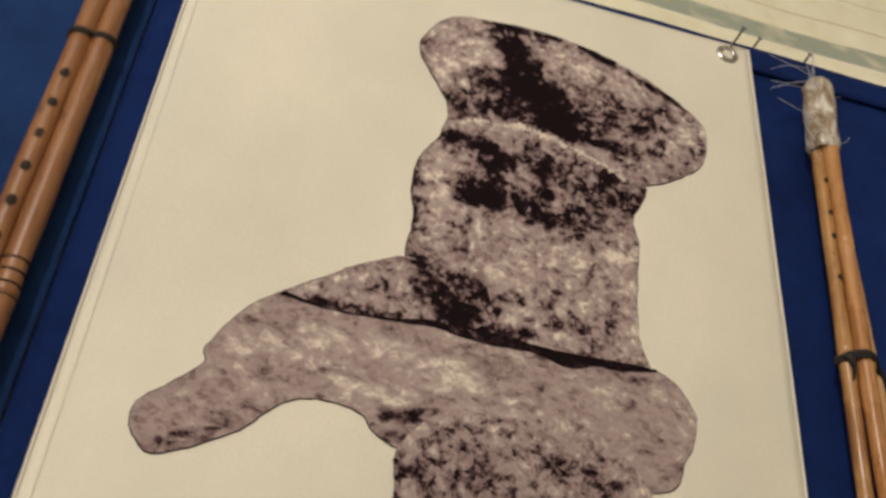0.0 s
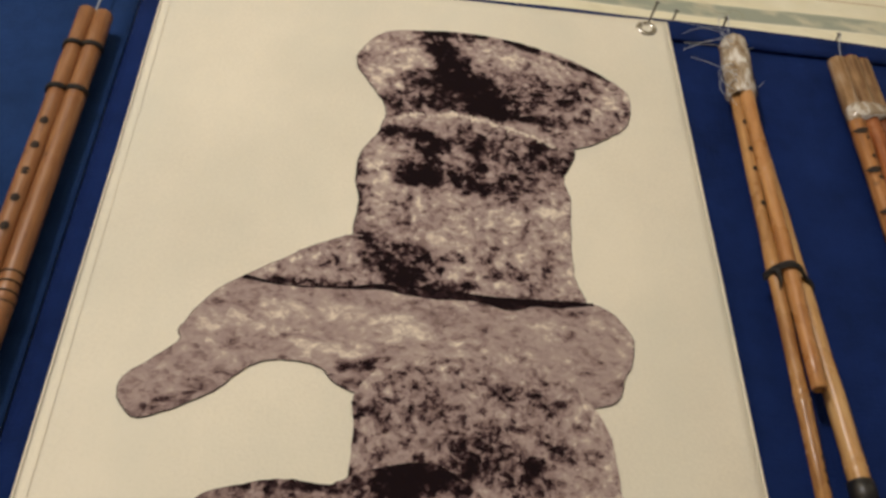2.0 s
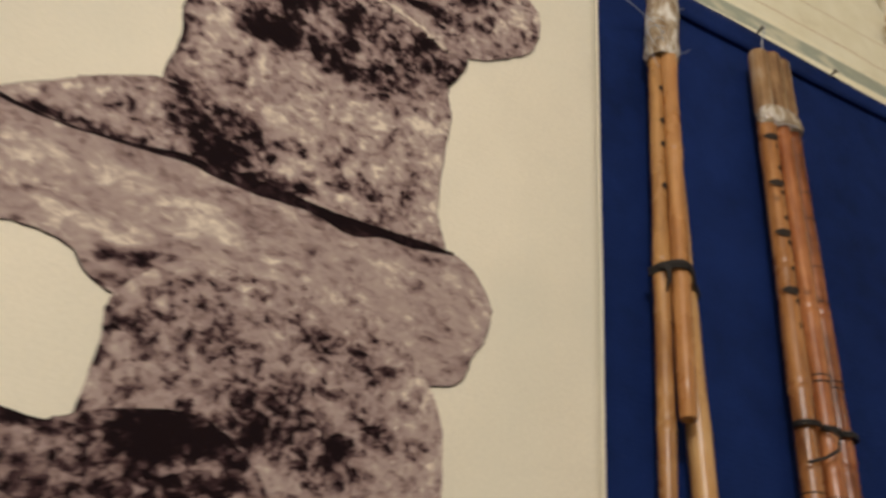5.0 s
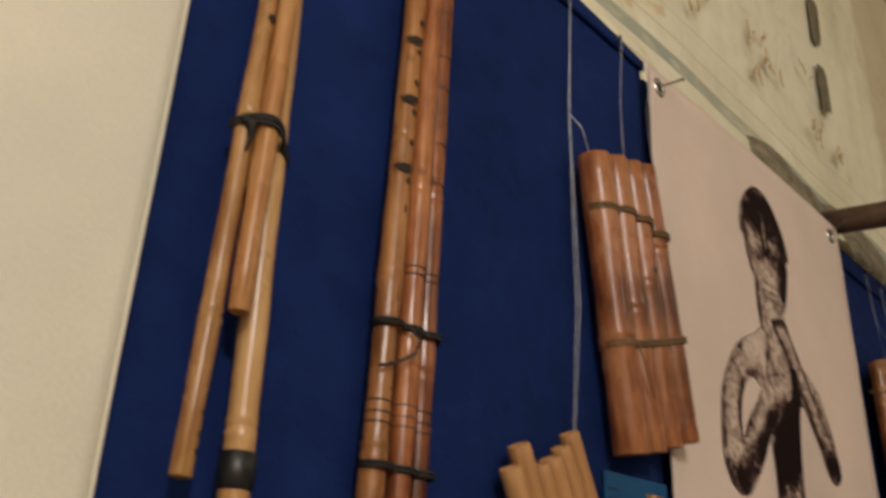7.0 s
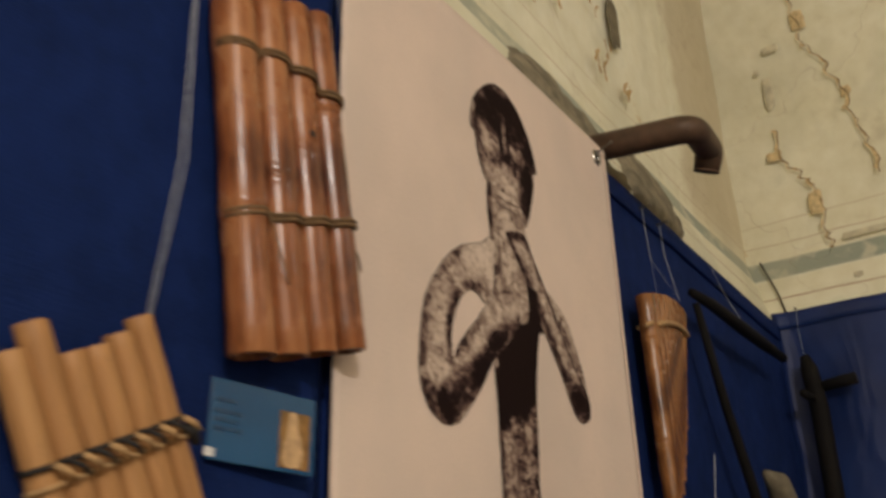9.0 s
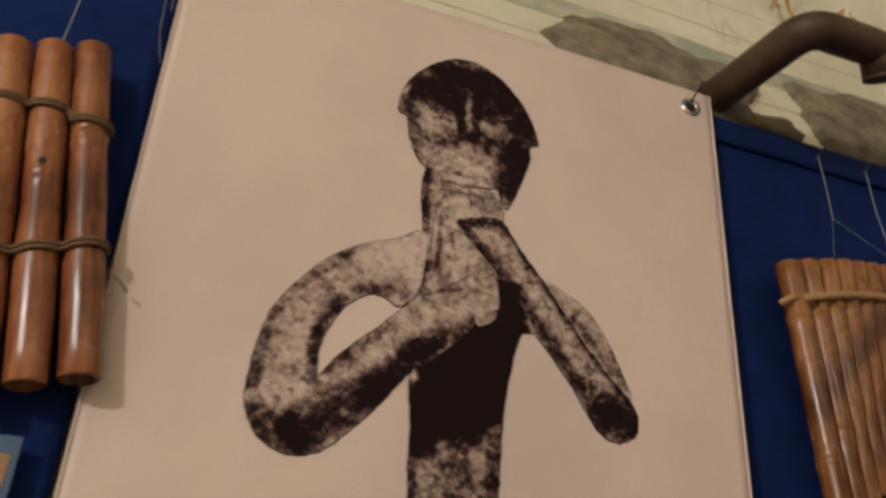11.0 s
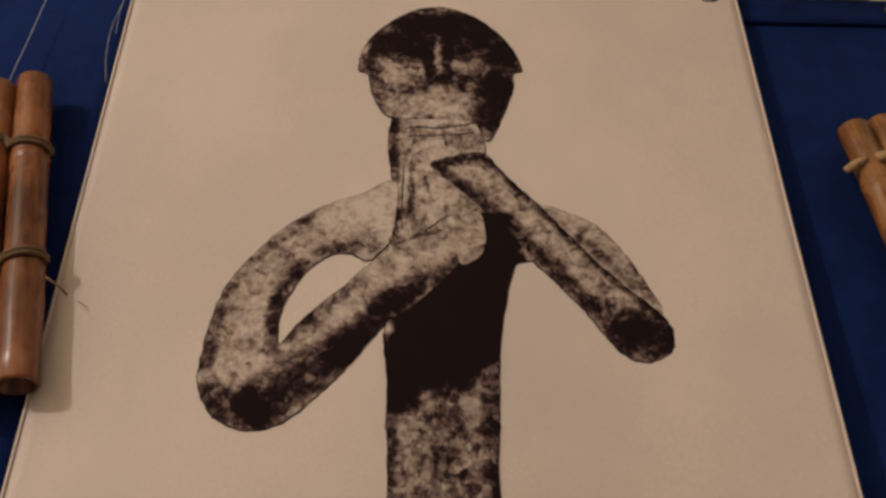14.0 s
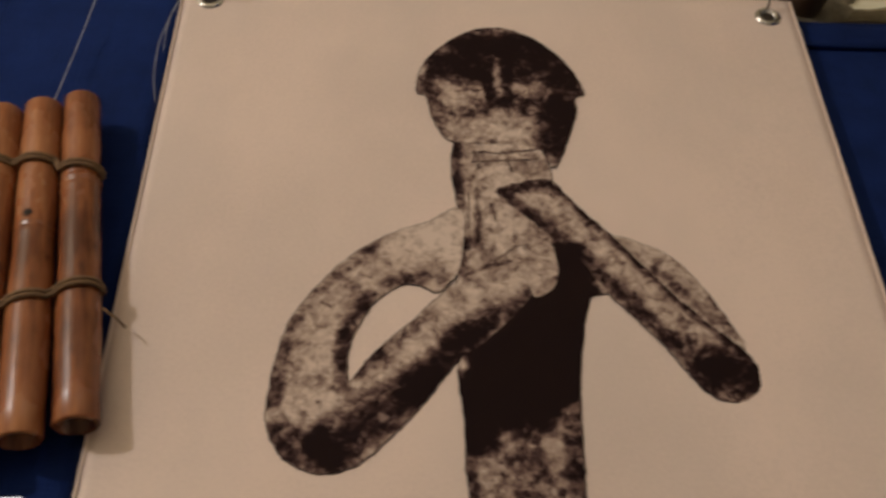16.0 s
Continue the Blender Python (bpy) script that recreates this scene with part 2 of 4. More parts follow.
STONE = [(0.08, (0.010, 0.0055, 0.007)), (0.20, (0.048, 0.026, 0.030)), (0.33, (0.20, 0.142, 0.140)), (0.50, (0.33, 0.255, 0.25)), (0.74, (0.43, 0.355, 0.335)), (0.98, (0.74, 0.67, 0.585))]
BRONZE = [(0.02, (0.016, 0.009, 0.009)), (0.18, (0.050, 0.028, 0.027)), (0.36, (0.16, 0.105, 0.092)), (0.56, (0.36, 0.275, 0.23)), (0.76, (0.53, 0.43, 0.365)), (1.00, (0.68, 0.57, 0.50))]
PRINT_CAP = print_material("print_cap", STONE, [(0.022, 2.165, 0.036, 2.12, 0.024, -0.46), (0.0, 2.085, 0.065, 2.09, 0.024, -0.46), (0.035, 2.11, 0.08, 2.06, 0.024, -0.42), (-0.015, 2.052, 0.055, 2.056, 0.018, -0.36), (0.075, 2.062, 0.125, 2.07, 0.018, -0.36), (0.065, 2.048, 0.155, 2.045, 0.012, -0.30), (0.11, 2.100, 0.17, 2.085, 0.030, -0.20), (-0.03, 2.125, 0.040, 0.045, 0.20), (-0.047, 2.075, 0.02, 0.02, 0.15), (0.07, 2.150, 0.15, 2.130, 0.022, 0.12), (0.20, 2.11, 0.03, 0.02, -0.12), (0.222, 2.070, 0.035, 0.045, 0.16), (0.10, 2.170, 0.215, 2.122, 0.006, -0.40), (-0.010, 2.166, 0.075, 2.172, 0.006, -0.35), (-0.066, 2.10, -0.05, 2.06, 0.006, -0.25)], 0.49, 1.12, 46)
PRINT_NECK = print_material("print_neck", STONE, [(0.007, 2.0, 0.007, 1.95, 0.024, -0.40), (-0.042, 2.010, 0.005, 2.006, 0.012, -0.36), (0.045, 1.995, 0.145, 1.990, 0.034, -0.24), (0.065, 1.958, 0.13, 1.952, 0.036, -0.18), (-0.005, 1.95, 0.095, 1.944, 0.018, -0.20), (-0.035, 1.962, 0.016, 0.032, 0.26), (0.042, 1.980, 0.02, 0.012, 0.26), (0.05, 1.903, 0.07, 0.032, 0.14), (0.135, 1.92, 0.148, 1.85, 0.026, 0.18), (-0.026, 1.846, 0.010, 1.838, 0.026, -0.28), (-0.050, 1.866, -0.016, 1.822, 0.018, -0.24), (-0.016, 1.817, 0.055, 1.820, 0.010, -0.26), (0.062, 1.858, 0.03, 0.02, -0.10), (0.132, 1.85, 0.02, 0.03, -0.10), (0.02, 1.875, 0.04, 0.02, 0.12), (-0.12, 1.822, -0.07, 1.838, 0.016, 0.14), (-0.13, 1.812, -0.06, 1.811, 0.006, -0.30), (-0.06, 1.99, -0.055, 1.90, 0.006, -0.28), (0.156, 1.97, 0.164, 2.0, 0.006, -0.25)], 0.50, 1.12, 46)
PRINT_BAR = print_material("print_bar", STONE, [(-0.12, 1.778, 0.0, 1.772, 0.022, 0.22), (-0.19, 1.745, -0.13, 1.765, 0.02, 0.14), (0.0, 1.752, 0.13, 1.758, 0.02, 0.06), (-0.10, 1.750, -0.04, 1.738, 0.006, 0.22), (-0.058, 1.728, 0.0, 1.735, 0.008, -0.42), (0.10, 1.786, 0.17, 1.786, 0.012, 0.06), (-0.21, 1.680, -0.17, 1.697, 0.006, -0.14), (0.188, 1.735, 0.199, 1.775, 0.010, 0.10)], 0.53, 0.75, 46, (0.85, 1, 1.2))
PRINT_BODY = print_material("print_body", STONE, [(0.155, 1.71, 0.16, 1.60, 0.03, 0.16), (0.005, 1.695, 0.035, 1.66, 0.04, -0.16), (0.085, 1.712, 0.115, 1.702, 0.016, -0.24), (0.065, 1.652, 0.095, 1.64, 0.03, -0.25), (0.125, 1.662, 0.155, 1.656, 0.012, -0.28), (-0.045, 1.70, -0.048, 1.63, 0.008, -0.20), (0.08, 1.745, 0.06, 0.02, 0.08)], 0.47, 0.95, 56)
PRINT_DARK = print_material("print_dark", STONE, [], 0.08, 0.4)
PRINT_SKIRT = print_material("print_skirt", STONE, [(-0.16, 1.60, -0.05, 1.612, 0.014, 0.16), (-0.015, 1.628, 0.045, 1.632, 0.016, -0.25)], 0.20, 0.85)
PRINT_HEAD = print_material("print_head", BRONZE, [(-0.045, 2.128, 0.048, 2.130, 0.034, -0.60), (-0.03, 2.155, 0.03, 2.153, 0.026, -0.36), (0.060, 2.10, 0.046, 2.02, 0.024, -0.58), (-0.066, 2.10, -0.056, 2.045, 0.009, -0.32), (-0.062, 2.106, -0.02, 2.110, 0.008, -0.34), (-0.013, 2.106, -0.010, 2.08, 0.007, -0.46), (0.007, 2.112, 0.006, 2.076, 0.006, -0.36), (-0.004, 2.071, 0.016, 0.010, -0.46), (0.030, 2.066, 0.040, 0.022, -0.26), (-0.03, 2.060, 0.025, 0.012, -0.22), (0.0, 2.090, 0.05, 0.03, -0.12), (-0.045, 2.082, 0.020, 0.015, 0.16), (0.032, 2.088, 0.022, 0.013, 0.10), (-0.022, 2.100, 0.018, 0.010, -0.24), (0.022, 2.102, 0.018, 0.010, -0.28), (-0.003, 2.120, -0.003, 2.094, 0.004, 0.28), (-0.03, 2.046, 0.02, 2.048, 0.008, 0.22), (-0.032, 2.031, 0.020, 2.036, 0.010, 0.28), (-0.052, 2.138, 0.014, 0.010, 0.30)], 0.52, 0.9, 62)
PRINT_TRUNK = print_material("print_trunk", BRONZE, [(-0.043, 2.02, -0.041, 1.90, 0.007, -0.36), (-0.026, 1.97, -0.027, 1.92, 0.004, -0.30), (-0.014, 1.955, -0.016, 1.935, 0.003, -0.26), (0.030, 1.90, 0.032, 1.86, 0.020, -1.1), (0.046, 1.925, 0.05, 1.87, 0.016, -1.0), (-0.005, 1.845, 0.04, 1.850, 0.036, -1.2), (-0.02, 1.802, 0.03, 1.822, 0.044, -1.2), (-0.03, 1.775, 0.01, 1.790, 0.026, -0.9), (-0.036, 1.765, -0.03, 1.75, 0.014, -0.5), (0.035, 1.76, 0.034, 1.55, 0.012, -0.42), (-0.040, 1.76, -0.038, 1.55, 0.006, -0.34), (-0.042, 1.807, 0.006, 0.014, 0.9), (0.022, 1.768, 0.032, 1.756, 0.008, 0.22), (0.0, 1.755, 0.0, 1.55, 0.050, -0.13), (0.012, 1.772, 0.034, 1.780, 0.014, -0.30), (0.0, 1.755, 0.02, 1.765, 0.012, -0.22), (0.0, 2.02, -0.01, 1.93, 0.034, 0.16)], 0.54, 0.95, 58, (1, 1, 0.85))
PRINT_ARM = print_material("print_arm", BRONZE, [(-0.07, 1.882, -0.095, 1.878, 0.008, -0.40), (-0.112, 1.864, -0.128, 1.832, 0.009, -0.42), (-0.128, 1.832, -0.129, 1.79, 0.008, -0.40), (-0.10, 1.919, -0.15, 1.869, 0.006, -0.24), (-0.165, 1.842, -0.176, 1.775, 0.008, -0.36), (-0.166, 1.748, -0.135, 1.738, 0.019, -0.50), (-0.13, 1.747, -0.07, 1.790, 0.024, -0.52), (-0.07, 1.790, -0.035, 1.828, 0.019, -0.55), (-0.12, 1.800, -0.08, 1.838, 0.008, -0.34), (-0.078, 1.824, 0.010, 0.012, 0.26), (-0.05, 1.830, 0.012, 1.866, 0.014, -0.46), (0.010, 1.892, 0.012, 1.874, 0.003, -0.35), (-0.04, 1.886, -0.003, 1.900, 0.003, -0.30), (-0.15, 1.79, -0.14, 1.84, 0.020, 0.10), (-0.06, 1.925, -0.045, 1.905, 0.02, 0.14), (-0.03, 1.862, 0.0, 1.880, 0.012, 0.14), (-0.085, 1.915, -0.045, 1.930, 0.026, 0.20)], 0.63, 0.85, 62)
PRINT_FLUTE = print_material("print_flute", BRONZE, [(0.038, 1.978, 0.10, 1.90, 0.007, -0.44), (0.10, 1.90, 0.165, 1.825, 0.010, -0.52), (0.0, 1.962, 0.05, 1.91, 0.008, -0.42), (0.05, 1.91, 0.112, 1.83, 0.010, -0.40), (-0.006, 1.971, 0.03, 1.979, 0.008, -0.42), (0.135, 1.797, 0.166, 1.80, 0.020, -0.60), (0.12, 1.822, 0.15, 1.817, 0.018, -0.36), (0.03, 1.965, 0.11, 1.855, 0.006, 0.10)], 0.56, 0.85, 62)
PRINT_MID = print_material("print_mid", BRONZE, [], 0.24, 0.7, 62)
PRINT_PALE = print_material("print_pale", STONE, [], 0.90, 0.6)
PRINT_LIGHT = print_material("print_light", BRONZE, [(0.150, 1.875, 0.166, 1.835, 0.006, -0.30), (0.11, 1.895, 0.158, 1.838, 0.006, -0.25)], 0.64, 0.75, 62)


def plaster_material():
    """Old cream wall paint with painted lines, a grey-green band and flaking."""
    m = Nodes("painted_plaster", 0.8, 0.0, 0.3)
    z = m.num("ADD", m.axis("Z"), m.num("MULTIPLY", m.num("SUBTRACT", m.noise(14, 4), 0.5), 0.010))
    wide, mid, fine = m.noise(3.2, 5), m.noise(22, 5), m.noise(150, 3)
    f = m.num("ADD", m.num("MULTIPLY", wide, 0.5), m.num("MULTIPLY", mid, 0.5))
    c = m.ramp(f, [(0.26, (0.56, 0.51, 0.36)), (0.42, (0.78, 0.75, 0.58)), (0.60, (0.86, 0.84, 0.69)), (0.80, (0.68, 0.68, 0.54))])
    worn = m.ramp(mid, [(0.34, 0.45), (0.50, 1.0)])
    for lo, hi, soft, colour, much in ((2.288, 2.2915, 0.0012, (0.36, 0.20, 0.08), 0.85), (2.350, 2.402, 0.002, (0.30, 0.345, 0.295), 0.92), (2.3435, 2.350, 0.0015, (0.84, 0.82, 0.70), 0.6), (2.446, 2.449, 0.001, (0.42, 0.28, 0.13), 0.6), (2.504, 2.507, 0.001, (0.42, 0.28, 0.13), 0.4)):
        c = m.mix(m.num("MULTIPLY", m.band(z, lo, hi, soft), m.num("MULTIPLY", worn, much)), c, colour)
    flake = m.ramp(m.noise(6, 6, (1, 1, 1), 0.62, 0.3), [(0.655, 0.0), (0.685, 1.0)])
    c = m.mix(m.num("MULTIPLY", flake, 0.75), c, (0.66, 0.50, 0.28))
    soot = m.num("MULTIPLY", m.ramp(m.noise(2.4, 5, (1, 1, 0.5), 0.6, 0.4), [(0.48, 0.0), (0.62, 1.0)]), 0.45)
    c = m.mix(soot, c, (0.54, 0.53, 0.40))
    # Brown staining beside the corner, with the wall's shade painted into its colour.
    shade_stain = m.num("MULTIPLY", m.band(m.num("ADD", m.axis("X"), m.num("MULTIPLY", m.num("SUBTRACT", m.noise(7, 5), 0.5), 0.22)), 1.24, 2.2, 0.03), m.band(z, 2.42, 4.0, 0.05))
    c = m.mix(m.num("MULTIPLY", shade_stain, 0.55), c, (0.50, 0.41, 0.27))
    crack = m.ramp(m.cells(2.1, (1, 1, 0.7), warp=0.30), [(0.0, 1.0), (0.010, 0.0)])
    c = m.mix(m.num("MULTIPLY", crack, 0.14), c, (0.26, 0.14, 0.07))
    bump = m.num("ADD", m.num("SUBTRACT", m.num("ADD", m.num("MULTIPLY", mid, 0.7), m.num("MULTIPLY", fine, 0.25)), m.num("MULTIPLY", flake, 0.5)), m.num("MULTIPLY", crack, -0.5))
    return m.done(c, bump, 0.55, 0.004)


PLASTER = plaster_material()
CEMENT = plain("rough_cement", (0.205, 0.178, 0.125), 0.95, 0, 34, 0.60, 1.0)
STAIN = plain("bare_render", (0.17, 0.145, 0.095), 0.95, 0, 25, 0.4, 0.8)
OCHRE = plain("faded_ochre_paint", (0.50, 0.33, 0.13), 0.85, 0, 60, 0.3)
DARKGAP = plain("dark_gap", (0.05, 0.04, 0.03), 0.9)
FLOOR = plain("grey_floor", (0.22, 0.19, 0.15), 0.6, 0, 8)
LIMEWASH = plain("limewash", (0.62, 0.56, 0.42), 0.85, 0, 6, 0.12)


# ---- mesh helpers ----
def from_faces(verts, faces, smooth=False):
    me = bpy.data.meshes.new("mesh")
    me.from_pydata(verts, [], faces)
    me.update()
    if smooth:
        me.polygons.foreach_set("use_smooth", [True] * len(me.polygons))
    return me


def part(name, me, material, parent=None, label="", m=None):
    me.materials.clear()
    me.materials.append(material)
    ob = new(name, me)
    ob.parent = parent
    if m is not None:
        ob.matrix_basis = m
    return tagged(ob, label)


def thing(name, m, label, category, group="", kind=""):
    return_ob = new(name)
    return_ob.empty_display_size = 0.05
    return_ob.matrix_basis = m
    return tagged(return_ob, label, category, group, kind)


def lathe(profile, seg=20, smooth=True):
    """A body of revolution about z; profile: (radius, z) from the start to the end."""
    verts, faces = [], []
    for r, z in profile:
        for i in range(seg):
            a = 2 * math.pi * i / seg
            verts.append((r * math.cos(a), r * math.sin(a), z))
    for k in range(len(profile) - 1):
        for i in range(seg):
            j = (i + 1) % seg
            faces.append((k * seg + i, k * seg + j, (k + 1) * seg + j, (k + 1) * seg + i))
    return from_faces(verts, faces, smooth)


def cane(length, r, nodes=(), taper=1.0, wall=0.003, wobble=0.0006, seed=1):
    """A hollow cane from z = 0 up to its length, with knots at the given heights."""
    zs = sorted(set([0, 0.0012, length - 0.0012, length] + [length * i / 14 for i in range(1, 14)] + [n + d for n in nodes for d in (-0.007, -0.003, -0.0008, 0.0008, 0.003, 0.007) if 0.002 < n + d < length - 0.002]))
    prof = [(max(r - wall, 0.0005), 0.03 if length > 0.1 else length * 0.3), (r - wall, 0.0)]
    for z in zs:
        rr = r * (taper + (1 - taper) * z / length) + wobble * noise.noise((seed * 3.1, z * 22, 0))
        for n in nodes:
            d = abs(z - n)
            rr += 0.0011 * math.exp(-((d / 0.004) ** 2)) - (0.0012 if d < 0.0011 else 0)
        if z in (0, length):
            rr -= 0.0008
        prof.append((rr, z))
    prof += [(r * 1.0 - wall, length), (max(r - wall, 0.0005), length - min(0.05, length * 0.3)), (0.0003, length - min(0.05, length * 0.3))]
    return lathe([(0.0003, prof[0][1])] + prof)


def sweep(path, radius, seg=8, closed=False):
    """A round cord along a path."""
    pts = [Vector(p) for p in path]
    n = len(pts)
    verts, faces = [], []
    up = Vector((0.13, 0.31, 0.94)).normalized()
    for i, p in enumerate(pts):
        a = pts[(i - 1) % n] if closed or i else p
        b = pts[(i + 1) % n] if closed or i < n - 1 else p
        d = (b - a).normalized()
        s = d.cross(up)
        if s.length < 0.05:
            s = d.cross(Vector((1, 0, 0)))
        s.normalize()
        t = s.cross(d)
        rr = radius[i] if isinstance(radius, (list, tuple)) else radius
        for k in range(seg):
            an = 2 * math.pi * k / seg
            verts.append(p + s * (rr * math.cos(an)) + t * (rr * math.sin(an)))
    for i in range(n if closed else n - 1):
        j = (i + 1) % n
        for k in range(seg):
            l = (k + 1) % seg
            faces.append((i * seg + k, i * seg + l, j * seg + l, j * seg + k))
    if not closed:
        faces.append(tuple(range(seg - 1, -1, -1)))
        faces.append(tuple(range((n - 1) * seg, n * seg)))
    return from_faces([tuple(v) for v in verts], faces, True)


def box(x0, x1, y0, y1, z0, z1, bevel=0.0):
    bm = bmesh.new()
    bmesh.ops.create_cube(bm, size=1)
    for v in bm.verts:
        v.co = Vector(((x0 + x1) / 2 + v.co.x * (x1 - x0), (y0 + y1) / 2 + v.co.y * (y1 - y0), (z0 + z1) / 2 + v.co.z * (z1 - z0)))
    if bevel:
        bmesh.ops.bevel(bm, geom=bm.edges[:], offset=bevel, segments=2, affect="EDGES")
    me = bpy.data.meshes.new("mesh")
    bm.to_mesh(me)
    bm.free()
    return me


def spline(points, closed=True, steps=9):
    """A smooth curve through the control points."""
    n, out = len(points), []
    for i in range(n if closed else n - 1):
        p = [Vector(points[(i + k) % n] if closed else points[min(max(i + k, 0), n - 1)]) for k in (-1, 0, 1, 2)]
        for s in range(steps):
            t = s / steps
            out.append(0.5 * (2 * p[1] + (p[2] - p[0]) * t + (2 * p[0] - 5 * p[1] + 4 * p[2] - p[3]) * t * t + (3 * p[1] - p[0] - 3 * p[2] + p[3]) * t ** 3))
    if not closed:
        out.append(Vector(points[-1]))
    return out


def flat_shape(outline, y, grow=0.0):
    """A flat figure in the plane of x and z from a closed outline, facing -y."""
    n = len(outline)
    area = sum(outline[i][0] * outline[(i + 1) % n][1] - outline[(i + 1) % n][0] * outline[i][1] for i in range(n))
    pts = []
    for i, p in enumerate(outline):
        d = (outline[(i + 1) % n] - outline[i - 1]).normalized()
        side = Vector((d[1], -d[0])) * (1 if area > 0 else -1)
        rough = 0.0010 * noise.noise((p[0] * 160, p[1] * 160, 3)) + 0.0009 * noise.noise((p[0] * 480, p[1] * 480, 5))
        pts.append(p + side * (grow + rough))
    if area < 0:
        pts.reverse()
    bm = bmesh.new()
    vs = [bm.verts.new((p[0], y, p[1])) for p in pts]
    face = bm.faces.new(vs)
    face.normal_update()
    bmesh.ops.triangulate(bm, faces=[face], ngon_method="EAR_CLIP")
    me = bpy.data.meshes.new("mesh")
    bm.to_mesh(me)
    bm.free()
    return me


def strip_mesh(path, y, ragged=0.0008, steps=6):
    """A quad strip in the plane of x and z; path: (x, z, half width). Safe where the stroke bends back on itself."""
    pts = spline([Vector(p) for p in path], False, steps)
    verts, faces = [], []
    for i, p in enumerate(pts):
        d = (pts[min(i + 1, len(pts) - 1)] - pts[max(i - 1, 0)]).to_2d().normalized()
        s = Vector((-d[1], d[0]))
        lo, hi = (max(0.0002, p[2] + ragged * (noise.noise((p[0] * 150, p[1] * 150, k)) + noise.noise((p[0] * 420, p[1] * 420, k)))) for k in (1, 7))
        verts += [(p[0] - s[0] * lo, y, p[1] - s[1] * lo), (p[0] + s[0] * hi, y, p[1] + s[1] * hi)]
    for i in range(len(pts) - 1):
        faces.append((2 * i, 2 * i + 1, 2 * i + 3, 2 * i + 2))
    for end, nxt in ((0, 1), (len(pts) - 1, len(pts) - 2)):
        c, d = pts[end], (pts[end] - pts[nxt]).to_2d()
        a0, k0 = math.atan2(d[1], d[0]), len(verts)
        verts.append((c[0], y, c[1]))
        for k in range(9):
            a = a0 + math.pi * (k / 8 - 0.5)
            verts.append((c[0] + c[2] * math.cos(a), y, c[1] + c[2] * math.sin(a)))
        faces += [(k0, k0 + 1 + k, k0 + 2 + k) for k in range(8)]
    return from_faces(verts, faces)


def sheet(x0, x1, z0, top, y, nx, nz, wave, thick):
    """A hanging sheet with thickness; top and wave are functions of x and of (x, z)."""
    verts, faces = [], []
    for side in (0, 1):
        for j in range(nz + 1):
            for i in range(nx + 1):
                x = x0 + (x1 - x0) * i / nx
                z = z0 + (top(x) - z0) * j / nz
                verts.append((x, y + wave(x, z) + side * thick, z))
    w, o = nx + 1, (nx + 1) * (nz + 1)
    for j in range(nz):
        for i in range(nx):
            a = j * w + i
            faces.append((a, a + 1, a + w + 1, a + w))
            faces.append((o + a, o + a + w, o + a + w + 1, o + a + 1))
    rim = [i for i in range(w)] + [j * w + nx for j in range(1, nz + 1)] + [nz * w + i for i in range(nx - 1, -1, -1)] + [j * w for j in range(nz - 1, 0, -1)]
    for k in range(len(rim)):
        a, b = rim[k], rim[(k + 1) % len(rim)]
        faces.append((b, a, o + a, o + b))
    return from_faces(verts, faces, True)


# ---- the setting ----
def extruded(profile, x0, x1, nx=1, uneven=0.0, zmin=9.0):
    """A profile of (y, z) drawn out along x."""
    verts, faces, n = [], [], len(profile)
    for i in range(nx + 1):
        x = x0 + (x1 - x0) * i / nx
        for y, z in profile:
            d = uneven * noise.noise((x * 3, z * 3, 5)) if z > zmin and y < 0.2 else 0
            verts.append((x, y + d, z))
    for i in range(nx):
        for k in range(n):
            a, b = i * n + k, i * n + (k + 1) % n
            faces.append((a, b, b + n, a + n))
    faces += [tuple(range(n - 1, -1, -1)), tuple(range(nx * n, nx * n + n))]
    me = from_faces(verts, faces)
    bm = bmesh.new()
    bm.from_mesh(me)
    bmesh.ops.recalc_face_normals(bm, faces=bm.faces[:])
    bm.to_mesh(me)
    bm.free()
    return me


WALL_PROFILE = [(0.055, 0.0), (0.055, 2.12), (0.028, 2.17), (0.034, 2.25), (0.048, 2.30), (0.070, 2.36), (0.086, 2.42)] + [(0.088, 2.42 + 0.08 * i) for i in range(1, 13)] + [(0.36, 3.38), (0.36, 0.0)]
wall_n = part("wall_north", extruded(WALL_PROFILE, -3.0, 1.90, 90, 0.010, 2.3), PLASTER)
tagged(wall_n, "old cream plaster wall with faded painted lines", "wall", "", "structure")
wall_e = part("wall_east", extruded(WALL_PROFILE, -3.3, 0.120, 60, 0.010, 2.3), PLASTER, None, "", Matrix.Translation((1.505, 0, 0)) @ Matrix.Rotation(-math.pi / 2, 4, "Z") @ Matrix.Scale(-1, 4, (1, 0, 0)))
tagged(wall_e, "cracked cream plaster wall with a grey-green painted band", "wall", "", "structure")
# Unseen sides, added to close the room and bounce dim light back.
for name, me, material, label, cat in (
    ("floor", box(-3.0, 1.9, -3.5, 0.36, -0.1, 0.0), FLOOR, "unseen plain grey floor, added to close the room", "floor"),
    ("ceiling", box(-3.0, 1.9, -3.5, 0.4, 3.38, 3.5), LIMEWASH, "unseen plain limewashed ceiling, added to close the room", "ceiling"),
    ("wall_south", box(-3.0, 1.9, -3.5, -3.3, 0.0, 3.38), LIMEWASH, "unseen plain limewashed wall, added to close the room", "wall"),
    ("wall_west", box(-3.2, -3.0, -3.5, 0.36, 0.0, 3.38), LIMEWASH, "unseen plain limewashed wall, added to close the room", "wall"),
):
    tagged(part(name, me, material), label, cat, "", "structure")


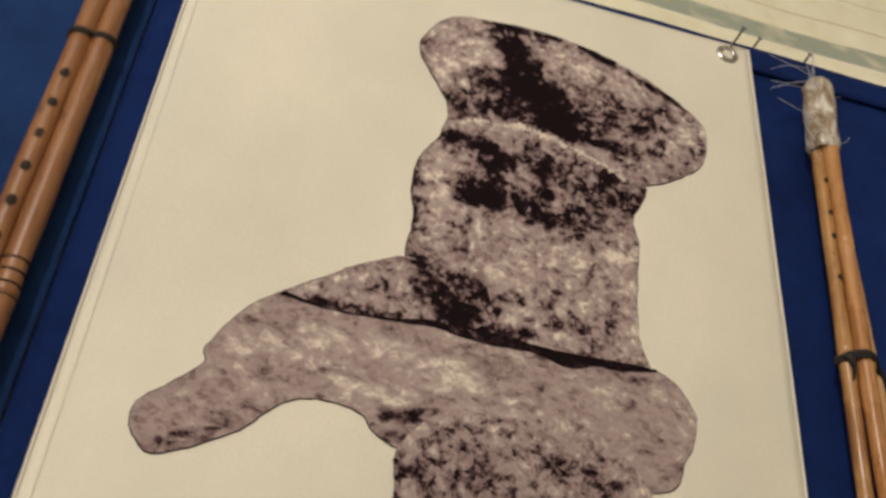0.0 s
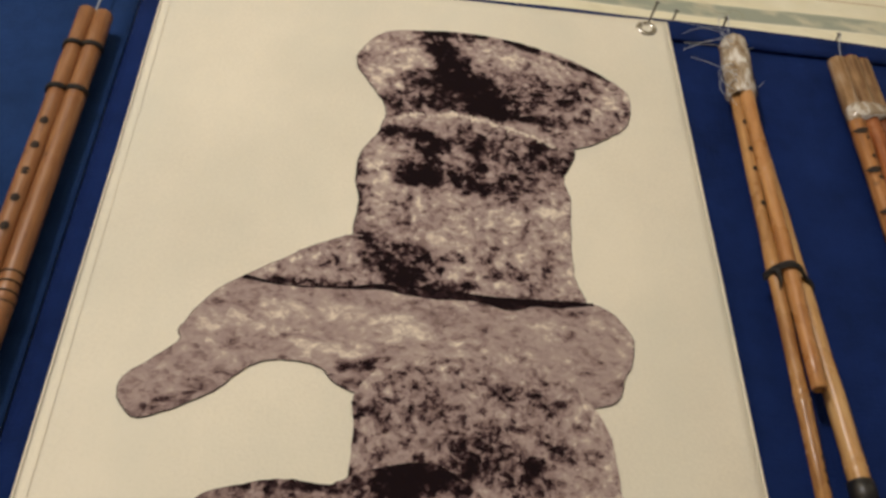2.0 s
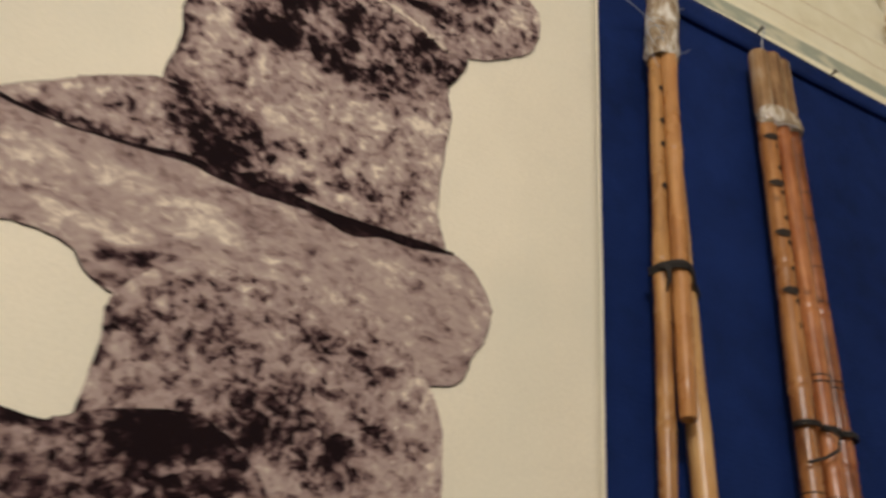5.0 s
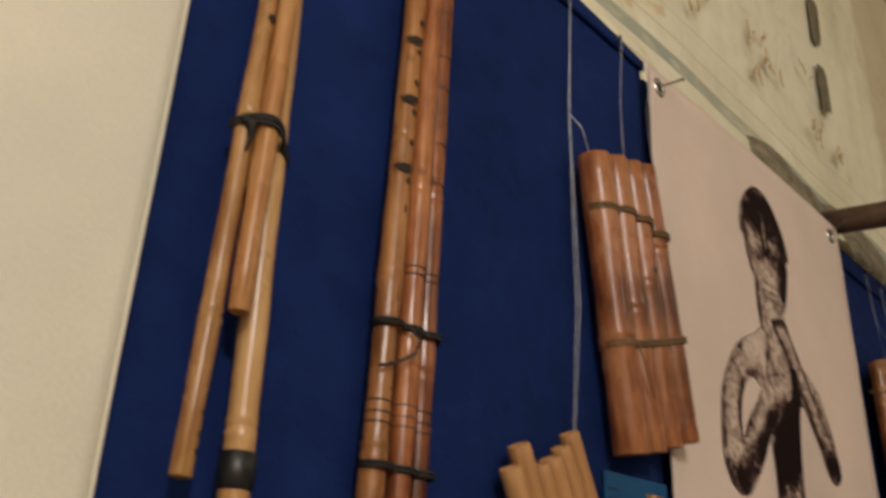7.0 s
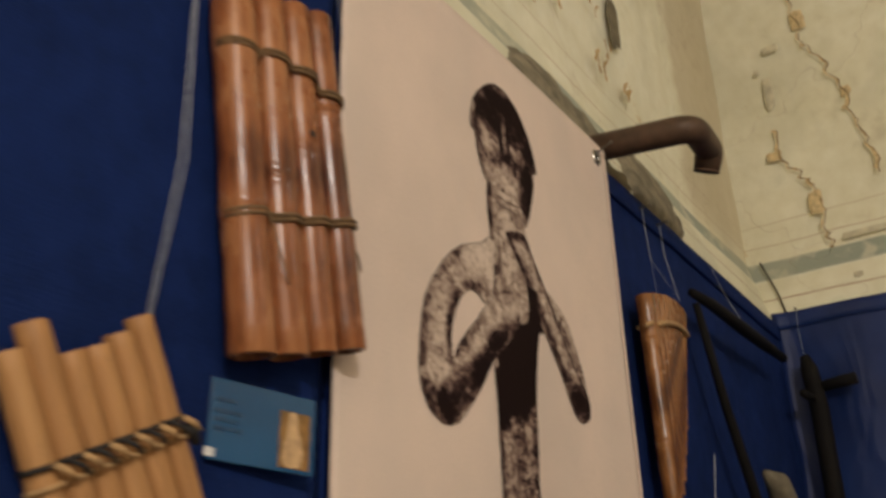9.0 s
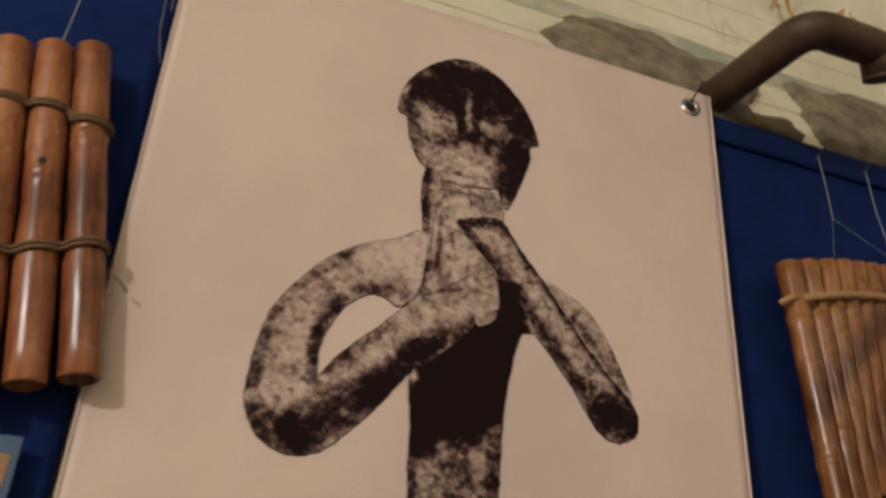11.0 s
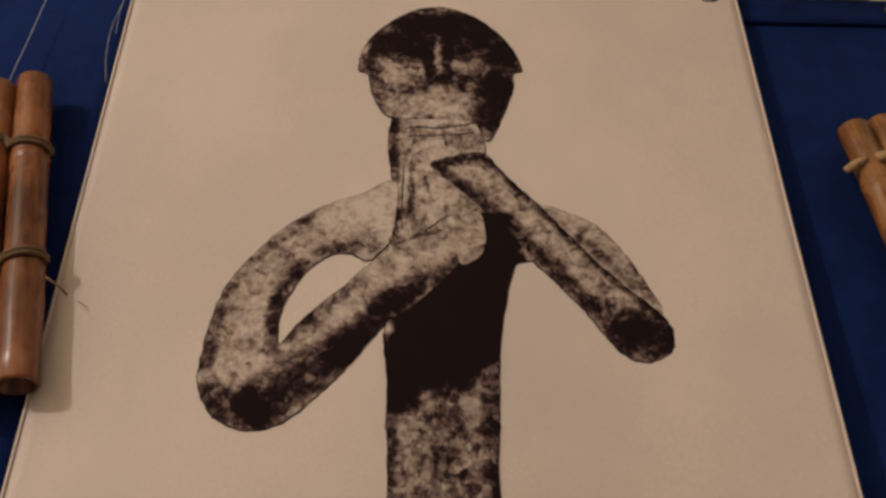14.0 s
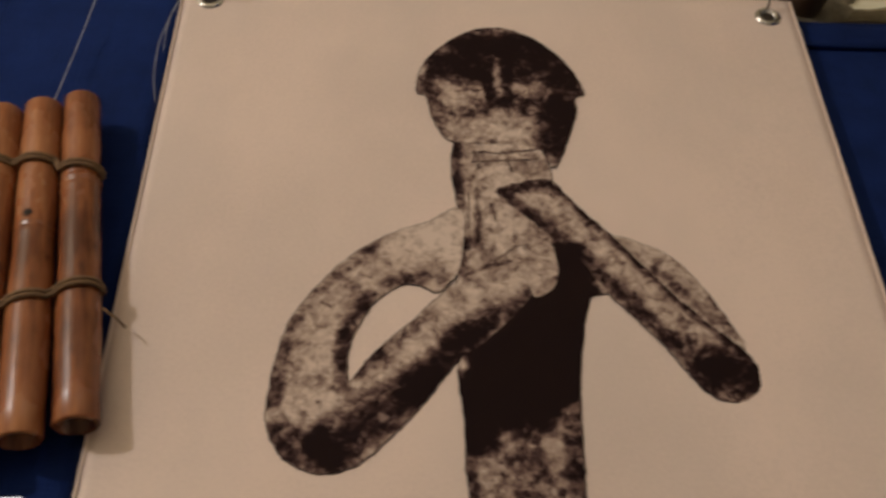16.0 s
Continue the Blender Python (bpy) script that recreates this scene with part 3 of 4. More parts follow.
def patch_mesh(cx, cz, rx, rz, seed, slope, thick=0.004):
    """An irregular flat lump of cement on the wall."""
    n = 40
    verts, faces = [(cx, slope(cz) - thick, cz)], []
    for ring, out in ((0.55, 1.0), (0.92, 0.8), (1.0, -0.5)):
        for i in range(n):
            a = 2 * math.pi * i / n
            k = ring * (1 + 0.30 * noise.noise((math.cos(a) * 1.6, math.sin(a) * 1.6, seed)) + 0.10 * noise.noise((math.cos(a) * 6, math.sin(a) * 6, seed)))
            sq = 1 / max(abs(math.cos(a)), abs(math.sin(a))) ** 0.55
            x, z = cx + rx * k * sq * math.cos(a), cz + rz * k * sq * math.sin(a)
            verts.append((x, slope(z) - thick * out * (1 + 0.5 * noise.noise((x * 40, z * 40, seed))), z))
    for i in range(n):
        j = (i + 1) % n
        faces.append((0, 1 + j, 1 + i))
        for r in (0, 1):
            faces.append((1 + r * n + i, 1 + r * n + j, 1 + (r + 1) * n + j, 1 + (r + 1) * n + i))
    return from_faces(verts, faces, True)


def wall_face(z):
    """The y of the north wall's face at the height z."""
    face = WALL_PROFILE[2:7] + [(0.088, 4.0)]
    for (y0, z0), (y1, z1) in zip(face, face[1:]):
        if z0 <= z <= z1:
            return y0 + (y1 - y0) * (z - z0) / (z1 - z0)
    return 0.028


for seed, (cx, cz, rx, rz, material) in enumerate(((0.538, 2.292, 0.142, 0.080, CEMENT), (0.868, 2.302, 0.128, 0.082, CEMENT), (0.672, 2.236, 0.055, 0.016, STAIN))):
    part("cement_patch", patch_mesh(cx, cz, rx, rz, seed + 2.3, wall_face, 0.013), material, wall_n, "rough grey cement patch")
for k, (cx, cz, rx, rz) in enumerate(((0.882, 2.70, 0.026, 0.060), (0.885, 2.885, 0.026, 0.070))):
    part("bare_patch", patch_mesh(cx, cz, rx, rz, k + 9.7, lambda z: 0.079, 0.002), STAIN, wall_n, "bare grey patch")


# faded ornament painted above the band
def ornament(x, z, size, seed):
    rnd = random.Random(seed)
    for k in range(11):
        a = rnd.uniform(0.9, 2.3)
        px, pz = x + rnd.uniform(-1, 1) * size * 0.5, z + rnd.uniform(-1, 1) * size * 0.55
        path = []
        for i in range(4):
            path.append((px, pz, size * rnd.uniform(0.012, 0.045) * (1 - 0.2 * i)))
            px += math.cos(a) * size * 0.09
            pz += math.sin(a) * size * 0.09
            a += rnd.uniform(-0.9, 0.9)
        part("ornament_stroke", strip_mesh(path, 0.0745 - 0.0001 * k), OCHRE, wall_n, "faded ochre painted ornament")


for i in range(4):
    ornament(0.02 + 0.27 * i, 2.575 + 0.02 * (i % 2), 0.15, 5 + i)

# flaked cracks in the corner wall
CRACK = plain("crack_edge", (0.30, 0.21, 0.11), 0.9)
SCUFF = plain("grey_scuff", (0.60, 0.56, 0.42), 0.9, 0, 50, 0.25)
FLAKE = plain("flaked_ochre", (0.68, 0.54, 0.31), 0.9, 0, 80, 0.3, 0.6)
CRACKS = ([(-0.148, 3.16), (-0.148, 3.02), (-0.180, 2.94), (-0.205, 2.86), (-0.226, 2.76), (-0.245, 2.65), (-0.268, 2.56)],
          [(-0.045, 2.745), (-0.058, 2.66), (-0.085, 2.60), (-0.108, 2.56), (-0.120, 2.50), (-0.118, 2.43), (-0.130, 2.395)])
for seed, route in enumerate(CRACKS):
    rnd = random.Random(seed + 40)
    fine = spline([Vector(p) for p in route], False, 6)
    jag, drift = [], 0.0
    for p in fine:
        drift = 0.45 * drift + rnd.uniform(-0.009, 0.009)
        jag.append(Vector((p[0] + drift, p[1] + rnd.uniform(-0.006, 0.006))))
    part("crack", strip_mesh([(p[0], p[1], 0.0007 + 0.0022 * rnd.random() ** 2) for p in jag], 0.0712, 0.0014, 2), CRACK, wall_e, "dark crack in the plaster")
    part("flake_edge", strip_mesh([(p[0] + 0.005, p[1] + 0.003, 0.0005 + 0.0052 * rnd.random() ** 3) for p in jag], 0.0726, 0.0030, 2), FLAKE, wall_e, "flaked ochre edge along the crack")
    for k, p in enumerate(jag[5::17]):
        part("flake", patch_mesh(p[0] + rnd.uniform(-0.004, 0.016), p[1], 0.007 + 0.014 * rnd.random(), 0.014 + 0.022 * rnd.random(), seed * 7 + k + 0.3, lambda z: 0.0745, 0.0015), FLAKE, wall_e, "flaked ochre patch")
for k, (px, pz, rx, rz) in enumerate(((-0.05, 2.86, 0.012, 0.05), (-0.075, 2.99, 0.020, 0.012), (-0.17, 2.31, 0.010, 0.008), (-0.20, 2.42, 0.05, 0.008), (-0.03, 2.93, 0.007, 0.009))):
    part("scuff", patch_mesh(px, pz, rx, rz, k + 31.4, lambda z: 0.0745 if z > 2.36 else wall_face(z) - 0.002, 0.0012), SCUFF, wall_e, "grey-brown scuff in the paint")

# dark open joint in the corner of the two walls
part("corner_joint", sweep([(-0.004, 0.029, 2.245), (0.012, 0.043, 2.31), (0.045, 0.070, 2.40)], 0.0024, 6), DARKGAP, wall_e, "dark open joint")


# ---- blue cloth ----
def ripple(seed, amount):
    return lambda x, z: amount * (noise.noise((x * 5.5, z * 1.1, seed)) + 0.45 * noise.noise((x * 14, z * 3.0, seed + 4)))


def cloth_panel(x0, x1, top, seed, amount, label, m=None, y=0.009, material=None):
    ob = thing("wall_cloth", m or Matrix.Identity(4), label, "wall cloth", "blue cloth panels")
    wave = ripple(seed, amount)
    part("cloth", sheet(x0, x1, 0.55, top, y, int(60 * (x1 - x0)) + 8, 60, wave, 0.0015), material or CLOTH, ob)
    part("hem", sheet(x0, x1, top(0.5 * (x0 + x1)) - 0.034, lambda x: top(x) + 0.001, y - 0.0055, int(60 * (x1 - x0)) + 8, 3, wave, 0.0040), material or CLOTH, ob, "doubled hem at the top edge")
    return ob


cloth_panel(-2.95, -1.252, lambda x: 2.245, 1, 0.003, "faded blue cloth nailed along the top of the wall", None, 0.009, CLOTH_PALE)
cloth_panel(-1.25, -0.027, lambda x: 2.246 if x < -0.45 else 2.246 - 0.022 * (x + 0.45) / 0.42, 2, 0.0022, "royal blue cloth behind the hanging flutes")
cloth_panel(-0.012, 1.516, lambda x: 2.212, 3, 0.0026, "royal blue cloth behind the pinkish banner", None, 0.020)
cloth_panel(-3.2, 0.024, lambda x: 2.240 + 0.004 * math.sin(x * 9), 4, 0.017, "rumpled royal blue cloth on the corner wall", Matrix.Translation((1.5, 0, 0)) @ Matrix.Rotation(-math.pi / 2, 4, "Z") @ Matrix.Scale(-1, 4, (1, 0, 0)), 0.009, CLOTH_TARP)


# ---- nails ----
def nail(x, y, z, aim, length=0.045, r=0.0013):
    """A nail driven into the wall at (x, y, z), sticking out along aim."""
    d = Vector(aim).normalized()
    ob = thing("nail", Matrix.Translation((x, y, z)) @ d.to_track_quat("Z", "Y").to_matrix().to_4x4(), "thin steel nail driven in along the cloth's edge", "nail", "nails along the wall")
    part("shank", lathe([(0.0002, -0.02), (r, -0.012), (r, length)], 8), NAIL, ob)
    part("head", lathe([(r, length - 0.001), (r * 2.3, length - 0.0006), (r * 2.3, length + 0.0008), (0.0003, length + 0.001)], 10), NAIL, ob)
    return ob


for x, z, aim in ((-0.555, 2.250, (0.1, -1, 0.35)), (-0.620, 2.252, (0.2, -1, 0.45)), (-0.410, 2.243, (0.1, -1, 0.3)), (-0.300, 2.235, (0.05, -1, 0.2)), (-0.205, 2.229, (0.12, -1, 0.1)),
                  (-0.095, 2.219, (0.1, -1, 0.05)), (-1.285, 2.250, (0, -1, 0.5)), (-1.43, 2.240, (0, -1, 0.1)), (0.731, 2.196, (0, -1, 0.1)), (0.802, 2.194, (0, -1, 0.1))):
    nail(x, 0.012, z, aim, 0.017)


# ---- banners ----
def grommet(parent, x, z):
    part("grommet", lathe([(0.0062, 0.003), (0.0062, -0.0010), (0.0075, -0.0024), (0.0100, -0.0026), (0.0125, -0.0016), (0.0132, 0.0004)], 28), STEEL, parent, "shiny steel eyelet", Matrix.Translation((x, 0, z)) @ Matrix.Rotation(-math.pi / 2, 4, "X"))
    # A flat dark disc paints the shade within the eyelet.
    part("eyelet_hole", lathe([(0.0064, -0.0004), (0.0003, -0.0004)], 20), SHADE_AND_SCORCH, parent, "dark disc for the shade in the eyelet", Matrix.Translation((x, 0, z)) @ Matrix.Rotation(-math.pi / 2, 4, "X"))


def banner(x, sides, top, bottom, curl, material, label, corners):
    """A hanging printed sheet; sides: its left and right edge at the top and their drift for each metre down; curl: how far the right edge bows out."""
    ob = thing("banner", Matrix.Translation((x, 0, 0)), label, "banner", "printed banners")
    (left, left_drift), (right, right_drift) = sides

    def place(u, z):
        down = 2.22 - z
        px = (left + left_drift * down) * (1 - u) / 2 + (right + right_drift * down) * (1 + u) / 2
        edge = max(0.0, abs(px) - 0.21) / 0.08
        py = 0.0020 * min(1.0, edge) * noise.noise((px * 9, z * 4.5, x))
        if u > 0.4:
            py -= curl * max(0.0, down) * ((u - 0.4) / 0.6) ** 2
        return px, py - 0.0016 * max(0.0, abs(noise.noise((x, z * 9, 2))) - 0.1) * max(0.0, edge - 0.6)

    me = sheet(-1.0, 1.0, bottom, lambda u: top(u * right), 0.0, 56, 64, lambda u, z: 0.0, 0.0012)
    for v in me.vertices:
        px, py = place(v.co.x, v.co.z)
        v.co.x, v.co.y = px, v.co.y + py
    part("sheet", me, material, ob)
    edges = {}
    for side in (-1, 1):
        zs = [bottom + (top(side * right) - bottom - 0.002) * i / 40 for i in range(41)]
        edges[side] = [(place(side, z)[0] - side * 0.0012, place(side, z)[1] - 0.0004, z) for z in zs]
        part("welt", sweep(edges[side], 0.0013, 6), material, ob, "raised cut edge")
    if x < 0:
        part("crease", sweep([(p[0] + 0.010, p[1] - 0.0002, p[2]) for p in edges[-1]], 0.00025, 5), material, ob, "thin seam beside the edge")
    for cx, cz in corners:
        grommet(ob, cx, cz)
    return ob


def printed(parent, name, outline, level, material, edge=0.0008):
    part(name + "_outline", flat_shape(outline, -0.0006 - 0.00003 * level, edge), PRINT_DARK, parent, "dark printed contour")
    part(name, flat_shape(outline, -0.0010 - 0.00008 * level), material, parent)


def printed_stroke(parent, name, path, level, material, edge=0.0004):
    part(name + "_outline", strip_mesh([(a, b, c + edge) for a, b, c in path], -0.0006 - 0.00003 * level), PRINT_DARK, parent, "dark printed contour")
    part(name, strip_mesh(path, -0.0010 - 0.00008 * level), material, parent)


V2 = lambda pts: spline([Vector(p) for p in pts])
b1 = banner(-0.934, ((-0.292, 0.0), (0.302, 0.0)), lambda x: 2.236 + 0.006 * x, 1.22, 0.0, BANNER_CREAM, "large cream banner printed with a mottled grey stone figurine", ((0.274, 2.221), (-0.274, 2.221)))
printed(b1, "printed_skirt", V2([(-0.165, 1.596), (-0.121, 1.619), (-0.091, 1.624), (-0.060, 1.622), (-0.03, 1.636), (0.02, 1.645), (0.052, 1.626), (0.075, 1.59), (0.08, 1.50), (-0.17, 1.50)]), 10, PRINT_SKIRT)
printed(b1, "printed_neck", V2([(-0.013, 2.045), (-0.041, 2.002), (-0.056, 1.973), (-0.059, 1.939), (-0.054, 1.911), (-0.056, 1.863), (-0.035, 1.80), (0.05, 1.79), (0.15, 1.80), (0.163, 1.811), (0.154, 1.84), (0.154, 1.895), (0.157, 1.938), (0.152, 1.964), (0.166, 2.009), (0.115, 2.045)]), 3, PRINT_NECK)
printed(b1, "printed_arm_bar", V2([(-0.046, 1.868), (-0.089, 1.854), (-0.118, 1.835), (-0.169, 1.798), (-0.196, 1.756), (-0.195, 1.742), (-0.214, 1.722), (-0.232, 1.705), (-0.235, 1.69), (-0.226, 1.675), (-0.21, 1.67), (-0.165, 1.693), (-0.125, 1.727), (-0.08, 1.727), (-0.048, 1.705), (0.045, 1.698), (0.168, 1.706), (0.191, 1.736), (0.201, 1.757), (0.2, 1.784), (0.164, 1.812), (0.048, 1.806), (-0.03, 1.812)]), 4, PRINT_BAR)
part("printed_shoulder", flat_shape(V2([(-0.044, 1.868), (-0.066, 1.862), (-0.089, 1.854), (-0.118, 1.835), (-0.140, 1.818), (-0.147, 1.811), (-0.120, 1.808), (-0.085, 1.807), (-0.04, 1.808), (-0.005, 1.808), (0.02, 1.812), (0.0, 1.835), (-0.02, 1.855)]), -0.00140), PRINT_NECK, b1)
printed(b1, "printed_cap", V2([(-0.067, 2.103), (-0.063, 2.131), (-0.043, 2.159), (-0.008, 2.17), (0.077, 2.174), (0.162, 2.153), (0.225, 2.114), (0.237, 2.089), (0.23, 2.053), (0.208, 2.031), (0.165, 2.008), (0.114, 2.018), (0.035, 2.036), (-0.026, 2.023), (-0.037, 2.051)]), 5, PRINT_CAP)
part("printed_body", flat_shape(V2([(-0.047, 1.60), (-0.044, 1.67), (-0.046, 1.700), (-0.025, 1.730), (0.0, 1.742), (0.05, 1.744), (0.085, 1.752), (0.12, 1.742), (0.150, 1.718), (0.168, 1.690), (0.174, 1.66), (0.176, 1.60), (0.17, 1.50), (-0.05, 1.50)]), -0.00150), PRINT_BODY, b1)
part("printed_chips", strip_mesh([(-0.022, 2.026, 0.0006), (0.0, 2.036, 0.0018), (0.018, 2.036, 0.0006), (0.034, 2.040, 0.0032), (0.052, 2.037, 0.0012), (0.07, 2.036, 0.0040), (0.088, 2.030, 0.0010), (0.104, 2.026, 0.0026), (0.125, 2.018, 0.0004), (0.15, 2.005, 0.0006)], -0.0017, 0.0050, 14), PRINT_PALE, b1, "pale chipped edge")
printed_stroke(b1, "printed_groove", [(-0.149, 1.811, 0.0026), (-0.110, 1.806, 0.0010), (-0.06, 1.808, 0.0016), (-0.025, 1.812, 0.0034), (0.0, 1.808, 0.0034), (0.027, 1.809, 0.0060), (0.06, 1.808, 0.0042), (0.09, 1.804, 0.0070), (0.115, 1.808, 0.0040), (0.133, 1.808, 0.0044), (0.168, 1.811, 0.0018)], 6, PRINT_DARK, 0.0004)

b2 = banner(0.273, ((-0.300, 0.008), (0.300, -0.042)), lambda x: 2.229 - 0.004 * (x / 0.3) ** 2 + 0.004 * x, 1.22, 0.024, BANNER_PINK, "pinkish banner printed with a dark bronze figurine", ((0.271, 2.200), (-0.273, 2.200)))
printed(b2, "printed_far_arm", V2([(0.070, 1.920), (0.084, 1.926), (0.104, 1.918), (0.126, 1.905), (0.145, 1.878), (0.159, 1.849), (0.169, 1.822), (0.145, 1.825), (0.110, 1.87)]), 1, PRINT_LIGHT)
printed(b2, "printed_trunk", V2([(-0.030, 2.05), (-0.044, 2.02), (-0.046, 1.988), (-0.043, 1.957), (-0.041, 1.926), (-0.043, 1.895), (-0.046, 1.860), (-0.042, 1.825), (-0.046, 1.800), (-0.043, 1.772), (-0.042, 1.737), (-0.040, 1.68), (-0.038, 1.50), (0.034, 1.50), (0.035, 1.69), (0.037, 1.728), (0.039, 1.772), (0.043, 1.810), (0.051, 1.850), (0.057, 1.867), (0.072, 1.874), (0.060, 1.90), (0.040, 1.95), (0.037, 1.99), (0.030, 2.02), (0.020, 2.05)]), 2, PRINT_TRUNK)
ARM = [(-0.040, 1.950), (-0.068, 1.936), (-0.098, 1.923), (-0.126, 1.902), (-0.150, 1.874), (-0.168, 1.843), (-0.176, 1.810), (-0.179, 1.775), (-0.177, 1.757), (-0.167, 1.739), (-0.153, 1.729), (-0.138, 1.7255), (-0.119, 1.730), (-0.103, 1.742), (-0.085, 1.761), (-0.066, 1.784), (-0.046, 1.811), (-0.020, 1.832), (0.012, 1.868), (0.010, 1.886), (0.004, 1.897), (-0.004, 1.901), (-0.021, 1.897), (-0.041, 1.884), (-0.059, 1.866), (-0.074, 1.849), (-0.090, 1.833), (-0.110, 1.812), (-0.1235, 1.793), (-0.125, 1.818), (-0.118, 1.841), (-0.105, 1.862), (-0.088, 1.8755), (-0.075, 1.876), (-0.060, 1.870), (-0.046, 1.884), (-0.040, 1.905)]
printed(b2, "printed_bent_arm", V2(ARM), 3, PRINT_ARM)
printed(b2, "printed_fist", V2([(0.006, 1.897), (0.013, 1.908), (0.020, 1.917), (0.029, 1.919), (0.034, 1.904), (0.032, 1.882), (0.024, 1.870), (0.013, 1.869)]), 4, PRINT_LIGHT)
printed(b2, "printed_flute_arm", V2([(-0.010, 1.971), (0.008, 1.979), (0.032, 1.984), (0.040, 1.979), (0.055, 1.956), (0.081, 1.925), (0.098, 1.902), (0.122, 1.870), (0.146, 1.843), (0.168, 1.820), (0.174, 1.802), (0.168, 1.787), (0.150, 1.780), (0.133, 1.787), (0.121, 1.803), (0.108, 1.824), (0.088, 1.850), (0.070, 1.873), (0.052, 1.904), (0.034, 1.922), (0.010, 1.945), (-0.006, 1.961)]), 5, PRINT_FLUTE)
printed(b2, "printed_head", V2([(-0.076, 2.084), (-0.070, 2.117), (-0.050, 2.146), (-0.027, 2.164), (-0.001, 2.171), (0.025, 2.163), (0.049, 2.143), (0.067, 2.115), (0.075, 2.086), (0.066, 2.080), (0.065, 2.062), (0.055, 2.030), (0.040, 1.997), (0.028, 2.017), (0.0, 2.022), (-0.045, 2.024), (-0.062, 2.052), (-0.067, 2.078)]), 6, PRINT_HEAD)
for path in ([(-0.032, 2.010, 0.0005), (-0.020, 2.012, 0.0016), (-0.005, 2.011, 0.0008), (0.012, 2.014, 0.0014), (0.030, 2.017, 0.0006)], [(-0.030, 2.001, 0.0004), (0.0, 2.003, 0.0007), (0.028, 2.006, 0.0004)], [(-0.024, 1.998, 0.0010), (-0.026, 1.990, 0.0003)], [(0.002, 2.002, 0.0012), (0.004, 1.988, 0.0003)], [(0.016, 2.004, 0.0010), (0.017, 1.994, 0.0003)],
             [(-0.026, 1.975, 0.0004), (-0.027, 1.945, 0.0011), (-0.025, 1.915, 0.0003)], [(-0.033, 1.970, 0.0004), (-0.034, 1.935, 0.0010), (-0.034, 1.900, 0.0004)], [(-0.012, 1.945, 0.0012), (-0.013, 1.938, 0.0003)], [(-0.020, 1.893, 0.0003), (0.0, 1.912, 0.0008), (0.012, 1.915, 0.0003)]):
    part("printed_line", strip_mesh([(a, b, 0.8 * c) for a, b, c in path], -0.0017, 0.0010, 10), PRINT_MID, b2, "dark printed line")
for path in ([(-0.297, -0.002, 2.222), (-0.303, -0.003, 2.185), (-0.310, -0.002, 2.140), (-0.308, -0.003, 2.095), (-0.301, -0.004, 2.060)], [(-0.299, -0.003, 2.20), (-0.305, -0.006, 2.16), (-0.303, -0.006, 2.12)]):
    part("loose_thread", sweep([tuple(p) for p in spline([Vector(p) for p in path], False, 5)], 0.0003, 5), STRING, b2, "frayed pale thread at the edge")
part("printed_lip", strip_mesh([(-0.022, 2.046, 0.0010), (0.0, 2.047, 0.0022), (0.018, 2.048, 0.0008)], -0.0018, 0.0020, 10), PRINT_LIGHT, b2, "pale chin line")
for x, z, aim in ((-0.660, 2.223, (0.25, -1, 0.55)), (-1.208, 2.223, (0, -1, 0.4)), (0.0, 2.202, (0.25, -1, 0.10)), (0.545, 2.202, (0.0, -1, 0.45))):
    nail(x, 0.012, z, aim, 0.042)


# ---- flutes and panpipes ----
def lean(x, y, z, x_top, z_top):
    """The pose of a cane whose lower end is at (x, y, z) and whose axis runs to (x_top, y, z_top); and its length."""
    d = Vector((x_top - x, 0, z_top - z))
    return Matrix.Translation((x, y, z)) @ Matrix.Rotation(math.atan2(d.x, d.z), 4, "Y"), d.length


def tube(parent, bottom, top, y, r, material, nodes=(), seed=1, name="tube", label="", wall=0.003, taper=1.0):
    m, length = lean(bottom[0], y, bottom[1], top[0], top[1])
    return part(name, cane(length, r, [n * length for n in nodes], taper, wall, 0.0011, seed), material, parent, label, m), m, length


def finger_hole(parent, m, r, z, size=0.0032, turn=0.0, tall=1.15):
    """A dark oval disc for a hole's shade on the front of a cane, at the height z of its own axis."""
    me = from_faces([(0, 0, 0)] + [(size * math.cos(i * math.pi / 6), 0.0016 * (math.cos(i * math.pi / 6) ** 2) * (size / 0.0045), size * tall * math.sin(i * math.pi / 6)) for i in range(12)], [(0, i + 1, (i + 1) % 12 + 1) for i in range(12)])
    part("finger_hole", me, SHADE_AND_SCORCH, parent, "", m @ Matrix.Rotation(turn, 4, "Z") @ Matrix.Translation((0, -r - 0.0006, z)))


def ring_line(parent, m, r, z, material, thick=0.0009):
    part("ring", lathe([(r - 0.001, z - thick), (r + 0.0006, z - thick * 0.6), (r + 0.0006, z + thick * 0.6), (r - 0.001, z + thick)], 20), material, parent, "", m)


